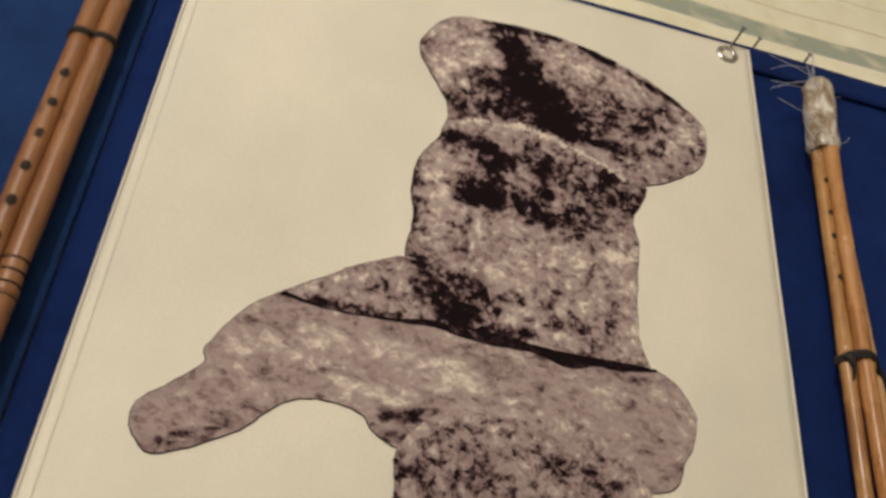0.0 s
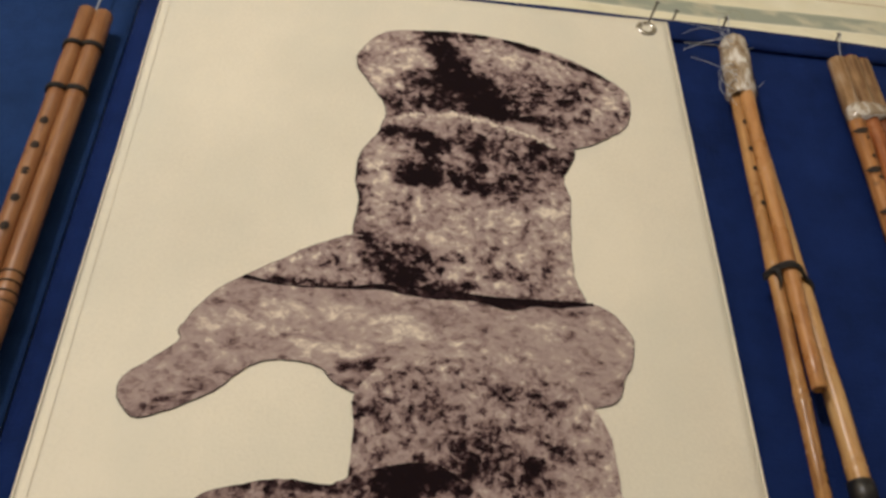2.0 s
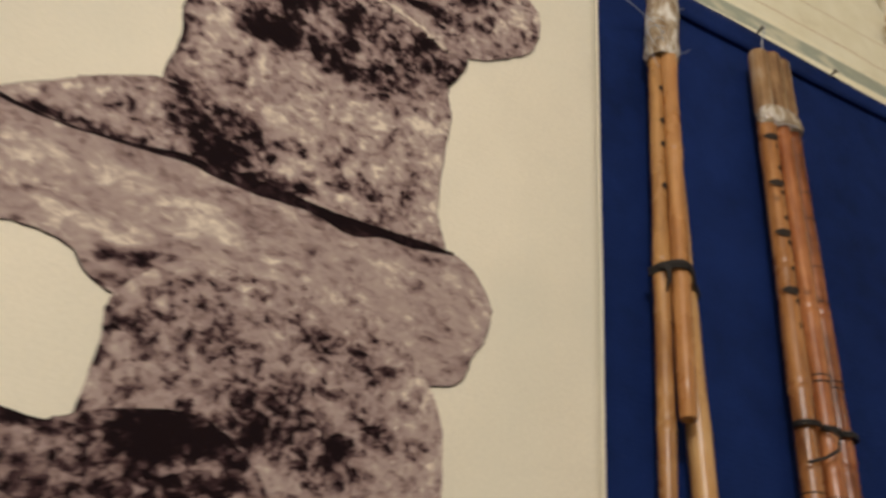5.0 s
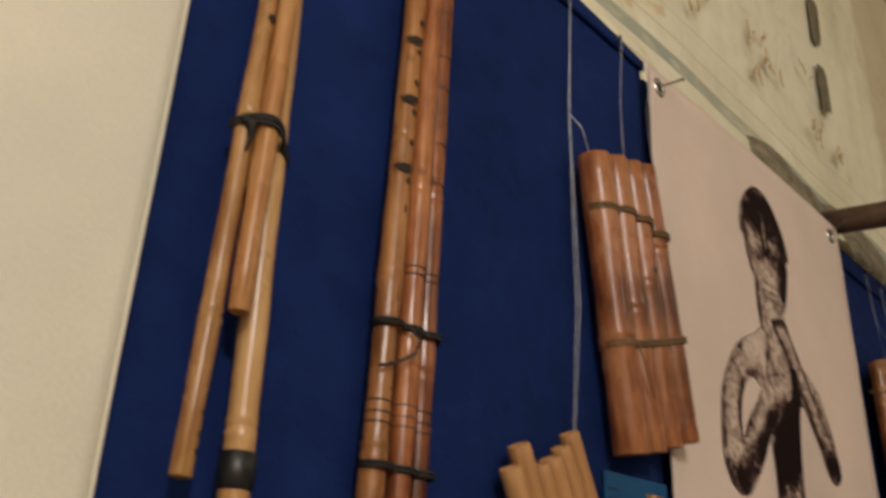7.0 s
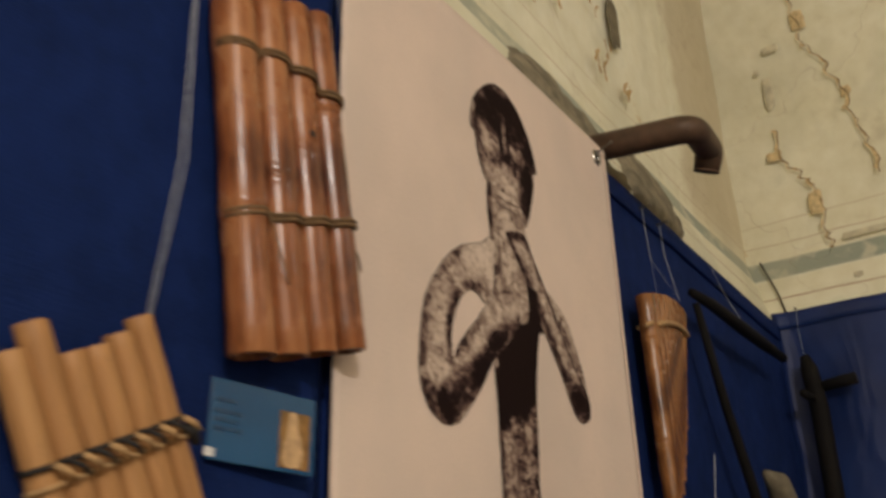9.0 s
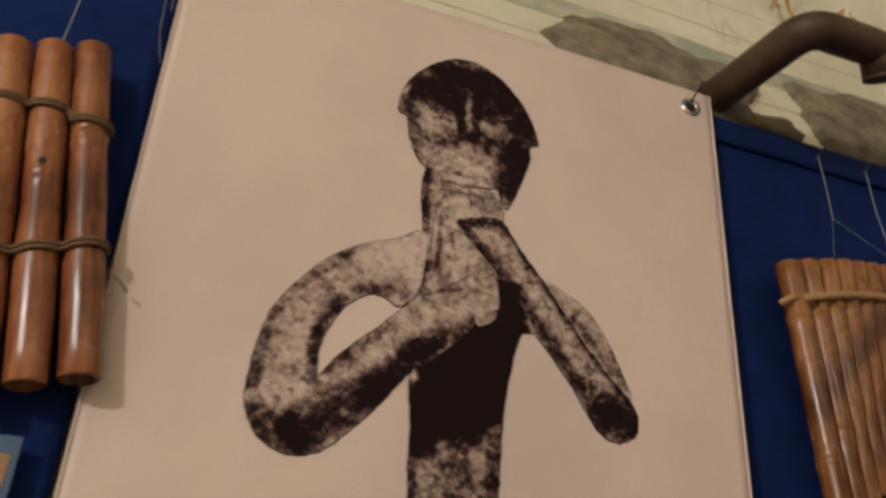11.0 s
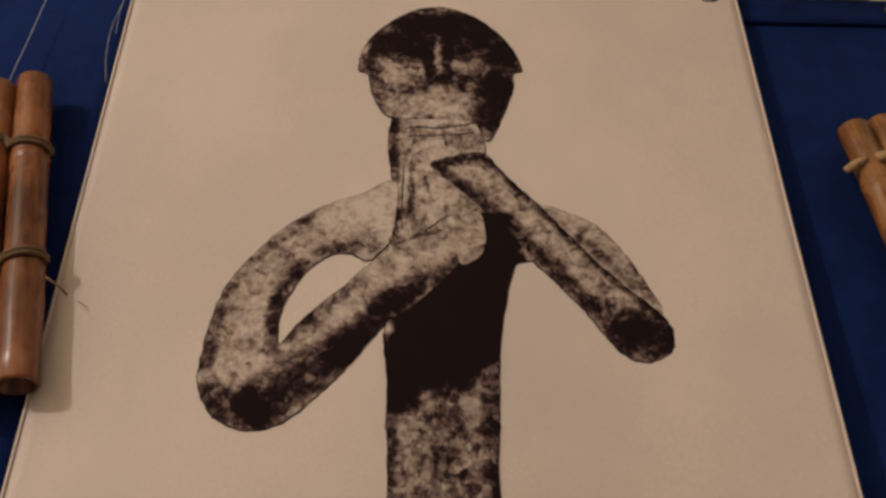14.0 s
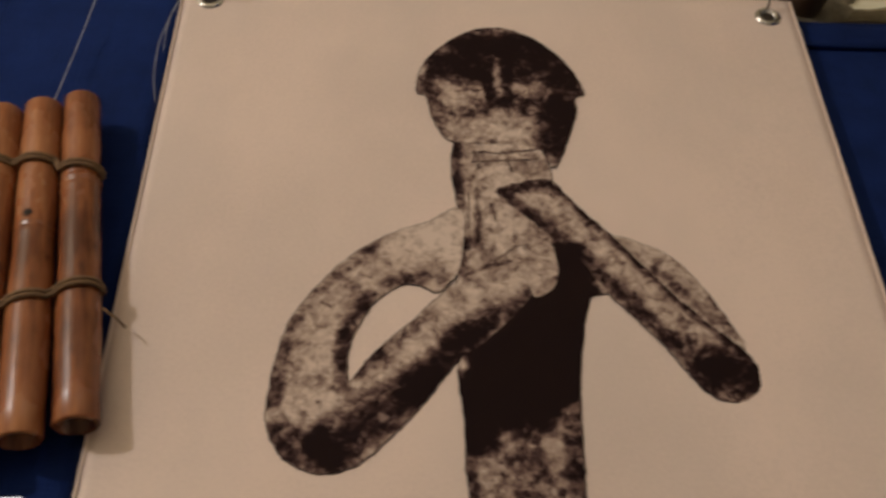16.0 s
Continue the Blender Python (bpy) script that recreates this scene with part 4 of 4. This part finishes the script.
def lashing(parent, centres, y, r, material, cord=0.0018, turns=2, name="lashing", label=""):
    """Cord wound round a row of canes, given the points (x, z) where it crosses their axes from one side to the other."""
    (x0, z0), (x1, z1) = centres[0], centres[-1]
    d = Vector((x1 - x0, 0, z1 - z0))
    d = d.normalized() if d.length > 0.001 else Vector((1, 0, 0))
    up = Vector((-d.z, 0, d.x))
    k = r + cord * 0.7
    for turn in range(turns):
        path, off = [], (turn - (turns - 1) / 2) * cord * 2.0
        for i, (x, z) in enumerate(centres):
            c = Vector((x, y, z)) + up * off
            lo, hi = (-0.60 if i else -1.0), (0.60 if i < len(centres) - 1 else 1.0)
            for s in range(7):
                a = math.pi / 2 * (lo + (hi - lo) * s / 6)
                path.append(c + d * (k * math.sin(a)) + Vector((0, -k * math.cos(a), 0)))
        back = [Vector((x, y + k * 0.9, z)) + up * off for x, z in reversed(centres)]
        part(name, sweep([tuple(p) for p in path + back], cord, 7, True), material, parent, label)


def at(bottom, top, f):
    return (bottom[0] + (top[0] - bottom[0]) * f, bottom[1] + (top[1] - bottom[1]) * f)


def at_z(bottom, top, z):
    return at(bottom, top, (z - bottom[1]) / (top[1] - bottom[1]))


def hung(parent, pts, r=0.0007, label="thin grey hanging string", material=None):
    part("string", sweep(pts, r, 5), material or STRING, parent, label)


# reddish double flute beside the cream banner
f1 = thing("double_flute", Matrix.Identity(4), "reddish brown double bamboo flute hanging on blue cloth", "flute", "hanging flutes")
for k, (xb, xt) in enumerate(((-1.2925, -1.2915), (-1.2735, -1.2745))):
    _, m, length = tube(f1, (xb, 1.53), (xt, 2.128 - 0.003 * k), -0.013, 0.0096, BAMBOO_RED, (0.38, 0.395, 0.785), k + 1)
    for z in (1.755, 1.765, 1.775, 1.785):
        ring_line(f1, m, 0.0096, z - 1.53, SHADE_AND_SCORCH)
    if k == 0:
        for i in range(6):
            finger_hole(f1, m, 0.0096, 1.957 - 0.0318 * i - 1.53, 0.0041, 0.12)
for z in (2.005, 2.070):
    lashing(f1, [at_z((-1.2925, 1.53), (-1.2915, 2.128), z), at_z((-1.2735, 1.53), (-1.2745, 2.125), z)], -0.013, 0.0098, CORD_DARK, 0.0015, 2)
hung(f1, [(-1.285, -0.012, 2.12), (-1.284, -0.010, 2.18), (-1.285, -0.012, 2.252)], 0.0011)


def crumpled(profile, seg=28):
    """A wrinkled sleeve round a bundle."""
    me = lathe(profile, seg)
    for v in me.vertices:
        k = 1 + 0.10 * noise.noise((v.co.x * 260, v.co.y * 260, v.co.z * 150))
        v.co.x *= k
        v.co.y *= k
    return me


# three canes of unequal length tied together
f2 = thing("flute_bundle", Matrix.Identity(4), "three tan cane flutes tied with black cord", "flute", "hanging flutes")
F2L, F2M, F2R = ((-0.5935, 1.626), (-0.5745, 2.184)), ((-0.5775, 1.724), (-0.5680, 2.180)), ((-0.552, 1.47), (-0.5650, 2.178))
_, m, length = tube(f2, *F2L, -0.017, 0.0072, BAMBOO_PALE, (0.17, 0.42), 3, taper=0.93)
for z in (2.052, 2.012, 1.984, 1.937):
    finger_hole(f2, m, 0.0071, z - 1.626, 0.0030, 0.05)
for z in (1.662, 1.650, 1.64):
    finger_hole(f2, m, 0.0068, z - 1.626, 0.0017, 0.5)
tube(f2, *F2M, -0.0265, 0.0076, BAMBOO_TAN, (0.55,), 4, taper=0.92)
_, m, length = tube(f2, *F2R, -0.013, 0.0072, BAMBOO_PALE, (0.27, 0.60), 5, taper=1.38)
part("band", lathe([(0.0098, 0.155), (0.0112, 0.156), (0.0112, 0.176), (0.0098, 0.177)], 20), TAPE_BLACK, f2, "black tape band", m)
for i in range(7):
    finger_hole(f2, m, 0.0098, 0.195 + 0.009 * i, 0.0016, 0.75)
for k in range(3):
    wrap_path = spline([Vector((x, y - 0.0006 * (k == 1), z - 0.0026 * k)) for x, y, z in ((-0.595, -0.012, 1.854), (-0.591, -0.024, 1.855), (-0.583, -0.0335, 1.8555), (-0.575, -0.0358, 1.855), (-0.567, -0.032, 1.853), (-0.559, -0.0238, 1.849), (-0.5505, -0.018, 1.845), (-0.549, -0.008, 1.843))], False, 4)
    part("lashing", sweep([tuple(p) for p in wrap_path], 0.0014, 7), CORD_DARK, f2)
part("knot", sweep([(-0.593, -0.024, 1.853), (-0.589, -0.029, 1.848), (-0.587, -0.027, 1.840), (-0.588, -0.024, 1.830)], [0.0028, 0.0034, 0.0020, 0.0007], 8), CORD_DARK, f2, "knotted black cord")
part("wrapping", crumpled([(0.0140, 0), (0.0172, 0.006), (0.0160, 0.03), (0.0166, 0.06), (0.0156, 0.085), (0.0148, 0.094), (0.011, 0.100), (0.002, 0.101)]), WRAP, f2, "crumpled cloudy plastic tape", Matrix.Translation((-0.5725, -0.020, 2.092)) @ Matrix.Rotation(0.07, 4, "Y"))
rnd = random.Random(3)
for k in range(12):
    p, path = Vector((-0.584 + 0.014 * rnd.random(), -0.034, 2.192 - 0.085 * rnd.random() ** 1.6)), []
    a = rnd.uniform(1.9, 4.4)
    turn = rnd.uniform(-0.35, 0.55)
    for i in range(12):
        path.append(tuple(p))
        p = p + Vector((math.cos(a), 0.0, math.sin(a))) * 0.0055
        a += turn * rnd.uniform(0.2, 1.4)
        turn *= 0.92
    part("loose_thread", sweep(path, 0.00036, 4), STRING, f2, "fine loose thread")
hung(f2, [(-0.568, -0.02, 2.196), (-0.560, -0.012, 2.225), (-0.556, -0.012, 2.250)])

# three brown canes side by side
f3 = thing("flute_bundle", Matrix.Identity(4), "three brown bamboo flutes bound with dark thread", "flute", "hanging flutes")
F3 = [((-0.4500, 1.598), (-0.4340, 2.180)), ((-0.4290, 1.50), (-0.4180, 2.187)), ((-0.4085, 1.50), (-0.4025, 2.187))]
for k, (b, t) in enumerate(F3):
    _, m, length = tube(f3, b, t, -0.013 - 0.003 * (k == 1), 0.0089, (BAMBOO_TAN, BAMBOO_BROWN, BAMBOO_BROWN)[k], (0.12, 0.335, 0.54, 0.83), 6 + k)
    for z in (1.701, 1.693, 1.686, 1.806, 1.800):
        ring_line(f3, m, 0.0089, (z - b[1]) * length / (t[1] - b[1]), SHADE_AND_SCORCH, 0.0007)
    if k == 0:
        for i, z in enumerate((2.050, 2.022, 1.992, 1.962, 1.934, 1.906, 1.872, 1.848)):
            finger_hole(f3, m, 0.0089, z - b[1], 0.0028, 0.15)
            if i % 2 == 0:
                part("burn_mark", from_faces([(0, 0, 0)] + [(0.0062 * math.cos(j * math.pi / 5) * (1 + 0.3 * (j % 3)), 0.0016 * math.cos(j * math.pi / 5) ** 2, 0.0045 * math.sin(j * math.pi / 5)) for j in range(10)], [(0, j + 1, (j + 1) % 10 + 1) for j in range(10)]), SHADE_AND_SCORCH, f3, "dark scorched mark", m @ Matrix.Rotation(-0.35, 4, "Z") @ Matrix.Translation((0, -0.0099, z - b[1] + 0.010)))
        finger_hole(f3, m, 0.0089, 1.782 - b[1], 0.0012, 0.1, 7.0)
    elif k == 2:
        for z in (2.052, 2.006, 1.975, 1.921, 1.884):
            ring_line(f3, m, 0.0089, z - b[1], SHADE_AND_SCORCH, 0.0004)
for z in (1.757, 1.657):
    lashing(f3, [at_z(b, t, z) for b, t in F3], -0.014, 0.0112, CORD_DARK, 0.0013, 2)
part("thread_end", sweep([(-0.4385, -0.027, 1.757), (-0.428, -0.031, 1.748), (-0.432, -0.031, 1.736), (-0.446, -0.028, 1.727), (-0.459, -0.024, 1.722)], 0.0013, 6), CORD_DARK, f3, "loose end of dark thread")
part("wrapping", sweep([(-0.4180 - 0.001 * math.sin(i), -0.015, 2.082 + 0.0060 * i) for i in range(4)], [0.0270, 0.0285, 0.0280, 0.0268], 20), WRAP, f3, "shiny tape round the canes", Matrix.Translation((0, -0.007, 0)) @ Matrix.Diagonal((1, 0.52, 1, 1)))
for k, (b, t) in enumerate(F3):
    part("tape_sleeve", lathe([(0.0100, 0), (0.0103, 0.02), (0.0099, 0.055), (0.0102, 0.080), (0.0099, 0.0885)], 18), SLEEVE, f3, "cloudy tape sleeve", lean(*((at_z(b, t, 2.095)[0], -0.013 - 0.003 * (k == 1), 2.095)), t[0], t[1])[0])
hung(f3, [(-0.428, -0.015, 2.185), (-0.420, -0.010, 2.215), (-0.411, -0.010, 2.244)])

# four thick canes lashed twice
q1 = thing("panpipe", Matrix.Identity(4), "four thick orange-brown bamboo pipes lashed side by side", "panpipe", "hanging panpipes")
Q1 = [((-0.1275, 1.721), (-0.1770, 2.016)), ((-0.0925, 1.729), (-0.1425, 2.027)), ((-0.0590, 1.740), (-0.1115, 2.035)), ((-0.0250, 1.751), (-0.0825, 2.044))]
Q1R = (0.0172, 0.0162, 0.0152, 0.0150)
for k, (b, t) in enumerate(Q1):
    tube(q1, b, t, -0.0165, Q1R[k], BAMBOO_ORANGE, ((0.36,), (0.46,), (0.56,), (0.68, 0.70))[k], 11 + k, wall=0.0035)
_, mm, _ = None, lean(Q1[2][0][0], -0.0165, Q1[2][0][1], *Q1[2][1])[0], None
finger_hole(q1, mm, Q1R[2], 0.178, 0.0034, -0.1, 0.9)
lashing(q1, [at(b, t, f) for (b, t), f in zip(Q1, (0.80, 0.797, 0.776, 0.726))], -0.0165, 0.0160, CORD_BROWN, 0.0019, 2)
lashing(q1, [at(b, t, f) for (b, t), f in zip(Q1, (0.349, 0.345, 0.346, 0.348))], -0.0165, 0.0160, CORD_BROWN, 0.0019, 2)
part("cord_end", sweep([(-0.137, -0.0345, 1.825), (-0.131, -0.036, 1.81), (-0.120, -0.037, 1.785), (-0.114, -0.036, 1.775)], 0.0009, 6), CORD_BROWN, q1, "loose end of cord")
part("cord_end", sweep([(-0.024, -0.022, 1.838), (-0.014, -0.018, 1.832), (-0.008, -0.014, 1.827)], 0.0009, 6), CORD_BROWN, q1, "loose end of cord")
hung(q1, [(-0.178, -0.014, 2.012), (-0.190, -0.012, 2.045), (-0.2045, -0.006, 2.058)], 0.0009)
hung(q1, [(-0.110, -0.012, 2.02), (-0.106, -0.008, 2.12), (-0.100, -0.010, 2.214)], 0.0005)

# small raft of matt canes hanging aslant
q2 = thing("panpipe", Matrix.Identity(4), "small raft panpipe of pale matt canes hanging aslant", "panpipe", "hanging panpipes")
TILT2 = radians(27)
down, across = Vector((math.sin(TILT2), 0, -math.cos(TILT2))), Vector((math.cos(TILT2), 0, math.sin(TILT2)))
start2 = Vector((-0.302, -0.0125, 1.681))
Q2 = []
for k, rise in enumerate((0.0, 0.013, -0.009, -0.009, -0.005, 0.002)):
    top = start2 + across * (0.0182 * k) - down * rise
    bottom = start2 + across * (0.0182 * k) + down * (0.185 - 0.012 * k)
    Q2.append(((bottom.x, bottom.z), (top.x, top.z)))
    tube(q2, *Q2[-1], -0.0125, 0.0092 + 0.0003 * (k % 2), CANE_MATT, (), 21 + k, wall=0.0022)
for n in range(2):
    mid = [start2 + across * (0.0182 * k) + down * (0.066 + 0.011 * n) for k in range(6)]
    lashing(q2, [(p.x, p.z) for p in mid], -0.0125, 0.0098, (CORD_DARK, CORD_PALE)[n % 2], 0.0017, 1)
for k in range(11):
    p = start2 + across * (0.0092 * k + 0.002) + down * 0.066
    q = p + across * 0.010 + down * 0.011
    part("lashing", sweep([(p.x, -0.0245, p.z), ((p.x + q.x) / 2, -0.0275, (p.z + q.z) / 2), (q.x, -0.0245, q.z)], 0.0016 if k % 2 else 0.0021, 7), CORD_DARK if k % 2 else CORD_PALE, q2, "crossed cord binding")
part("knot", sweep([(-0.186, -0.020, 1.658), (-0.178, -0.022, 1.660), (-0.172, -0.020, 1.652)], [0.004, 0.006, 0.003], 8), CORD_DARK, q2, "knotted cord")
for d in (0.0, 0.006):
    hung(q2, [(-0.217 + 0.4 * d, -0.014, 1.716), (-0.200 + d, -0.008, 1.85), (-0.2045 + 0.3 * d, -0.006, 2.058), (-0.206, -0.012, 2.226)], 0.00055)

# small blue information card
card = thing("information_card", Matrix.Translation((-0.0975, -0.0015, 1.678)) @ Matrix.Rotation(radians(0.5), 4, "Y") @ Matrix.Rotation(radians(-7.5), 4, "Z"), "small glossy blue card with an ochre picture", "card")
CARD_BLUE = plain("card_blue", (0.014, 0.082, 0.205), 0.22, 0, 12, 0.2, 0.0)
CARD_OCHRE = plain("card_picture", (0.24, 0.125, 0.035), 0.30, 0, 90, 0.5, 0.0)
CARD_PALE = plain("card_pale", (0.56, 0.37, 0.20), 0.14, 0, 120, 0.3, 0.0)
CARD_INK = plain("card_ink", (0.010, 0.055, 0.140), 0.30)
CARD_WHITE = plain("card_white", (0.80, 0.82, 0.85), 0.15)
part("board", box(-0.046, 0.047, -0.001, 0.001, -0.028, 0.029, 0.0006), CARD_BLUE, card)
part("picture", box(0.014, 0.042, -0.0015, -0.0008, -0.025, 0.016), CARD_OCHRE, card, "ochre picture of a carved vessel")
part("picture_figure", flat_shape(V2([(0.018, -0.023), (0.017, -0.010), (0.020, 0.000), (0.021, 0.014), (0.029, 0.015), (0.031, 0.002), (0.035, -0.006), (0.034, -0.023)]), -0.0019), CARD_PALE, card, "pale vessel shape")
for z, w in ((0.014, 0.016), (0.006, 0.022), (0.0, 0.020), (-0.006, 0.023)):
    part("text_bar", box(-0.042, -0.042 + w, -0.0015, -0.0008, z - 0.0014, z + 0.0014), CARD_INK, card, "unreadable dark text line")
part("white_mark", box(-0.048, -0.040, -0.0015, -0.0008, -0.026, -0.020), CARD_WHITE, card, "small white mark")

# fan panpipe of varnished canes
q3 = thing("panpipe", Matrix.Identity(4), "fan-shaped panpipe of varnished brown bamboo pipes", "panpipe", "hanging panpipes")
Q3 = []
for k in range(10):
    xt = 0.634 + 0.0290 * k - 0.0007 * k * k
    zt = 2.006 + 0.0098 * k - 0.00062 * k * k
    xb = 0.652 + 0.0190 * k - 0.0004 * k * k
    zb = 1.704 + 0.0215 * k
    yk = -0.014 + 0.0022 * k
    r = 0.0134 - 0.00045 * k
    Q3.append(((xb, zb), (xt, zt), yk, r))
    tube(q3, (xb, zb), (xt, zt), yk, r, BAMBOO_DARK, (0.30 + 0.05 * (k % 3), 0.78), 31 + k, wall=0.0024)
part("cane_binder", sweep([(x, yk - r - 0.002, z) for (x, z), yk, r in [(at(b, t, 1 - 0.046 / (t[1] - b[1])), y, r) for b, t, y, r in Q3]] , 0.0042, 8), CORD_PALE, q3, "pale split cane binding")
part("cane_binder", sweep([(x, yk + r + 0.002, z) for (x, z), yk, r in [(at(b, t, 1 - 0.046 / (t[1] - b[1])), y, r) for b, t, y, r in Q3]] , 0.0035, 8), CORD_PALE, q3, "pale split cane binding")
part("binder_end", sweep([(0.611, -0.020, 1.952), (0.619, -0.024, 1.957), (0.629, -0.024, 1.961)], 0.0034, 7), CORD_PALE, q3, "crossed end of the binding")
hung(q3, [(0.731, 0.010, 2.196), (0.732, 0.008, 2.14), (0.728, 0.004, 2.100)], 0.0006)
hung(q3, [(0.728, 0.004, 2.100), (0.708, -0.006, 2.034)], 0.0002)
hung(q3, [(0.728, 0.004, 2.100), (0.790, -0.010, 2.052)], 0.00022)
hung(q3, [(0.802, 0.010, 2.194), (0.800, 0.006, 2.13), (0.790, -0.012, 2.046)], 0.0006)
hung(q3, [(0.80, -0.030, 1.80), (0.815, -0.012, 1.70), (0.835, 0.004, 1.60)], 0.0008)

# ---- bent iron pipe ----
pipe = thing("iron_pipe", Matrix.Identity(4), "short bent rusty iron pipe sticking out of the plaster", "pipe")
A, B, D, C = Vector((0.592, 0.07, 2.252)), Vector((0.613, -0.128, 2.240)), Vector((0.722, -0.116, 2.256)), Vector((0.730, -0.104, 2.226))


def bent(p, q, r, cut):
    """The rounded corner at q between p and r."""
    a, b = q + (p - q).normalized() * cut, q + (r - q).normalized() * cut
    return [(1 - t) ** 2 * a + 2 * t * (1 - t) * q + t * t * b for t in (i / 8 for i in range(9))]


outer = [A, A.lerp(B, 0.5)] + bent(A, B, D, 0.030) + bent(B, D, C, 0.014) + [C]
C2 = D
part("pipe", sweep([tuple(p) for p in outer], [0.0215] * (len(outer) - 1) + [0.0200], 22), IRON, pipe)
end_dir = (C - C2).normalized()
part("rim", lathe([(0.0165, -0.002), (0.0206, -0.002), (0.0206, 0.0015), (0.0165, 0.0015)], 22), IRON, pipe, "", Matrix.Translation(C) @ end_dir.to_track_quat("Z", "Y").to_matrix().to_4x4())
# The pipe's end is capped; this dark disc stands for its inner shade.
part("bore", lathe([(0.0167, 0.0017), (0.0003, 0.0017)], 20), SHADE_AND_SCORCH, pipe, "dark disc for the shade inside the pipe", Matrix.Translation(C) @ end_dir.to_track_quat("Z", "Y").to_matrix().to_4x4())

# ---- dark instruments in the corner ----
bow = thing("angular_harp", Matrix.Identity(4), "black wooden angular frame hanging on blue cloth", "instrument")
part("neck", sweep([(0.80, -0.030, 2.060), (0.90, -0.030, 2.068), (1.05, -0.034, 2.066), (1.18, -0.034, 2.070), (1.30, -0.034, 2.074)], [0.007, 0.010, 0.012, 0.011, 0.009], 12), BLACKWOOD, bow)
part("strut", sweep([(0.825, -0.026, 2.050), (0.90, -0.026, 1.90), (0.985, -0.026, 1.77), (1.05, -0.026, 1.66)], [0.006, 0.008, 0.009, 0.009], 8), BLACKWOOD, bow)
part("pad", sweep([(1.00, -0.045, 1.80), (1.04, -0.050, 1.79), (1.075, -0.05, 1.755), (1.09, -0.045, 1.70)], [0.006, 0.020, 0.024, 0.022], 12), LEATHER, bow, "grey-brown leather pad")
shawm = thing("dark_shawm", Matrix.Identity(4), "dark wooden reed pipe with cross pegs hanging in the corner", "instrument")
part("body", sweep([(1.465, -0.040, 2.118), (1.463, -0.045, 2.09), (1.460, -0.052, 2.00), (1.458, -0.050, 1.86), (1.455, -0.046, 1.70), (1.455, -0.046, 1.60)], [0.010, 0.018, 0.019, 0.019, 0.021, 0.023], 14), BLACKWOOD, shawm)
part("peg", sweep([(1.470, -0.04, 2.045), (1.462, -0.10, 2.050), (1.460, -0.135, 2.052)], [0.010, 0.013, 0.013], 10), BLACKWOOD, shawm)
part("peg", sweep([(1.455, -0.045, 2.020), (1.380, -0.042, 2.018)], [0.009, 0.008], 10), BLACKWOOD, shawm)
part("string", sweep([(1.465, -0.040, 2.115), (1.470, -0.036, 2.18), (1.497, -0.034, 2.236)], 0.0005, 5), STRING, shawm, "thin grey hanging string")
peg_nail = nail(1.51, -0.034, 2.237, (-1, 0, 0.1), 0.02)
part("string", sweep([(1.05, -0.034, 2.08), (1.06, -0.008, 2.14), (1.06, 0.010, 2.200)], 0.0005, 5), STRING, bow, "thin grey hanging string")
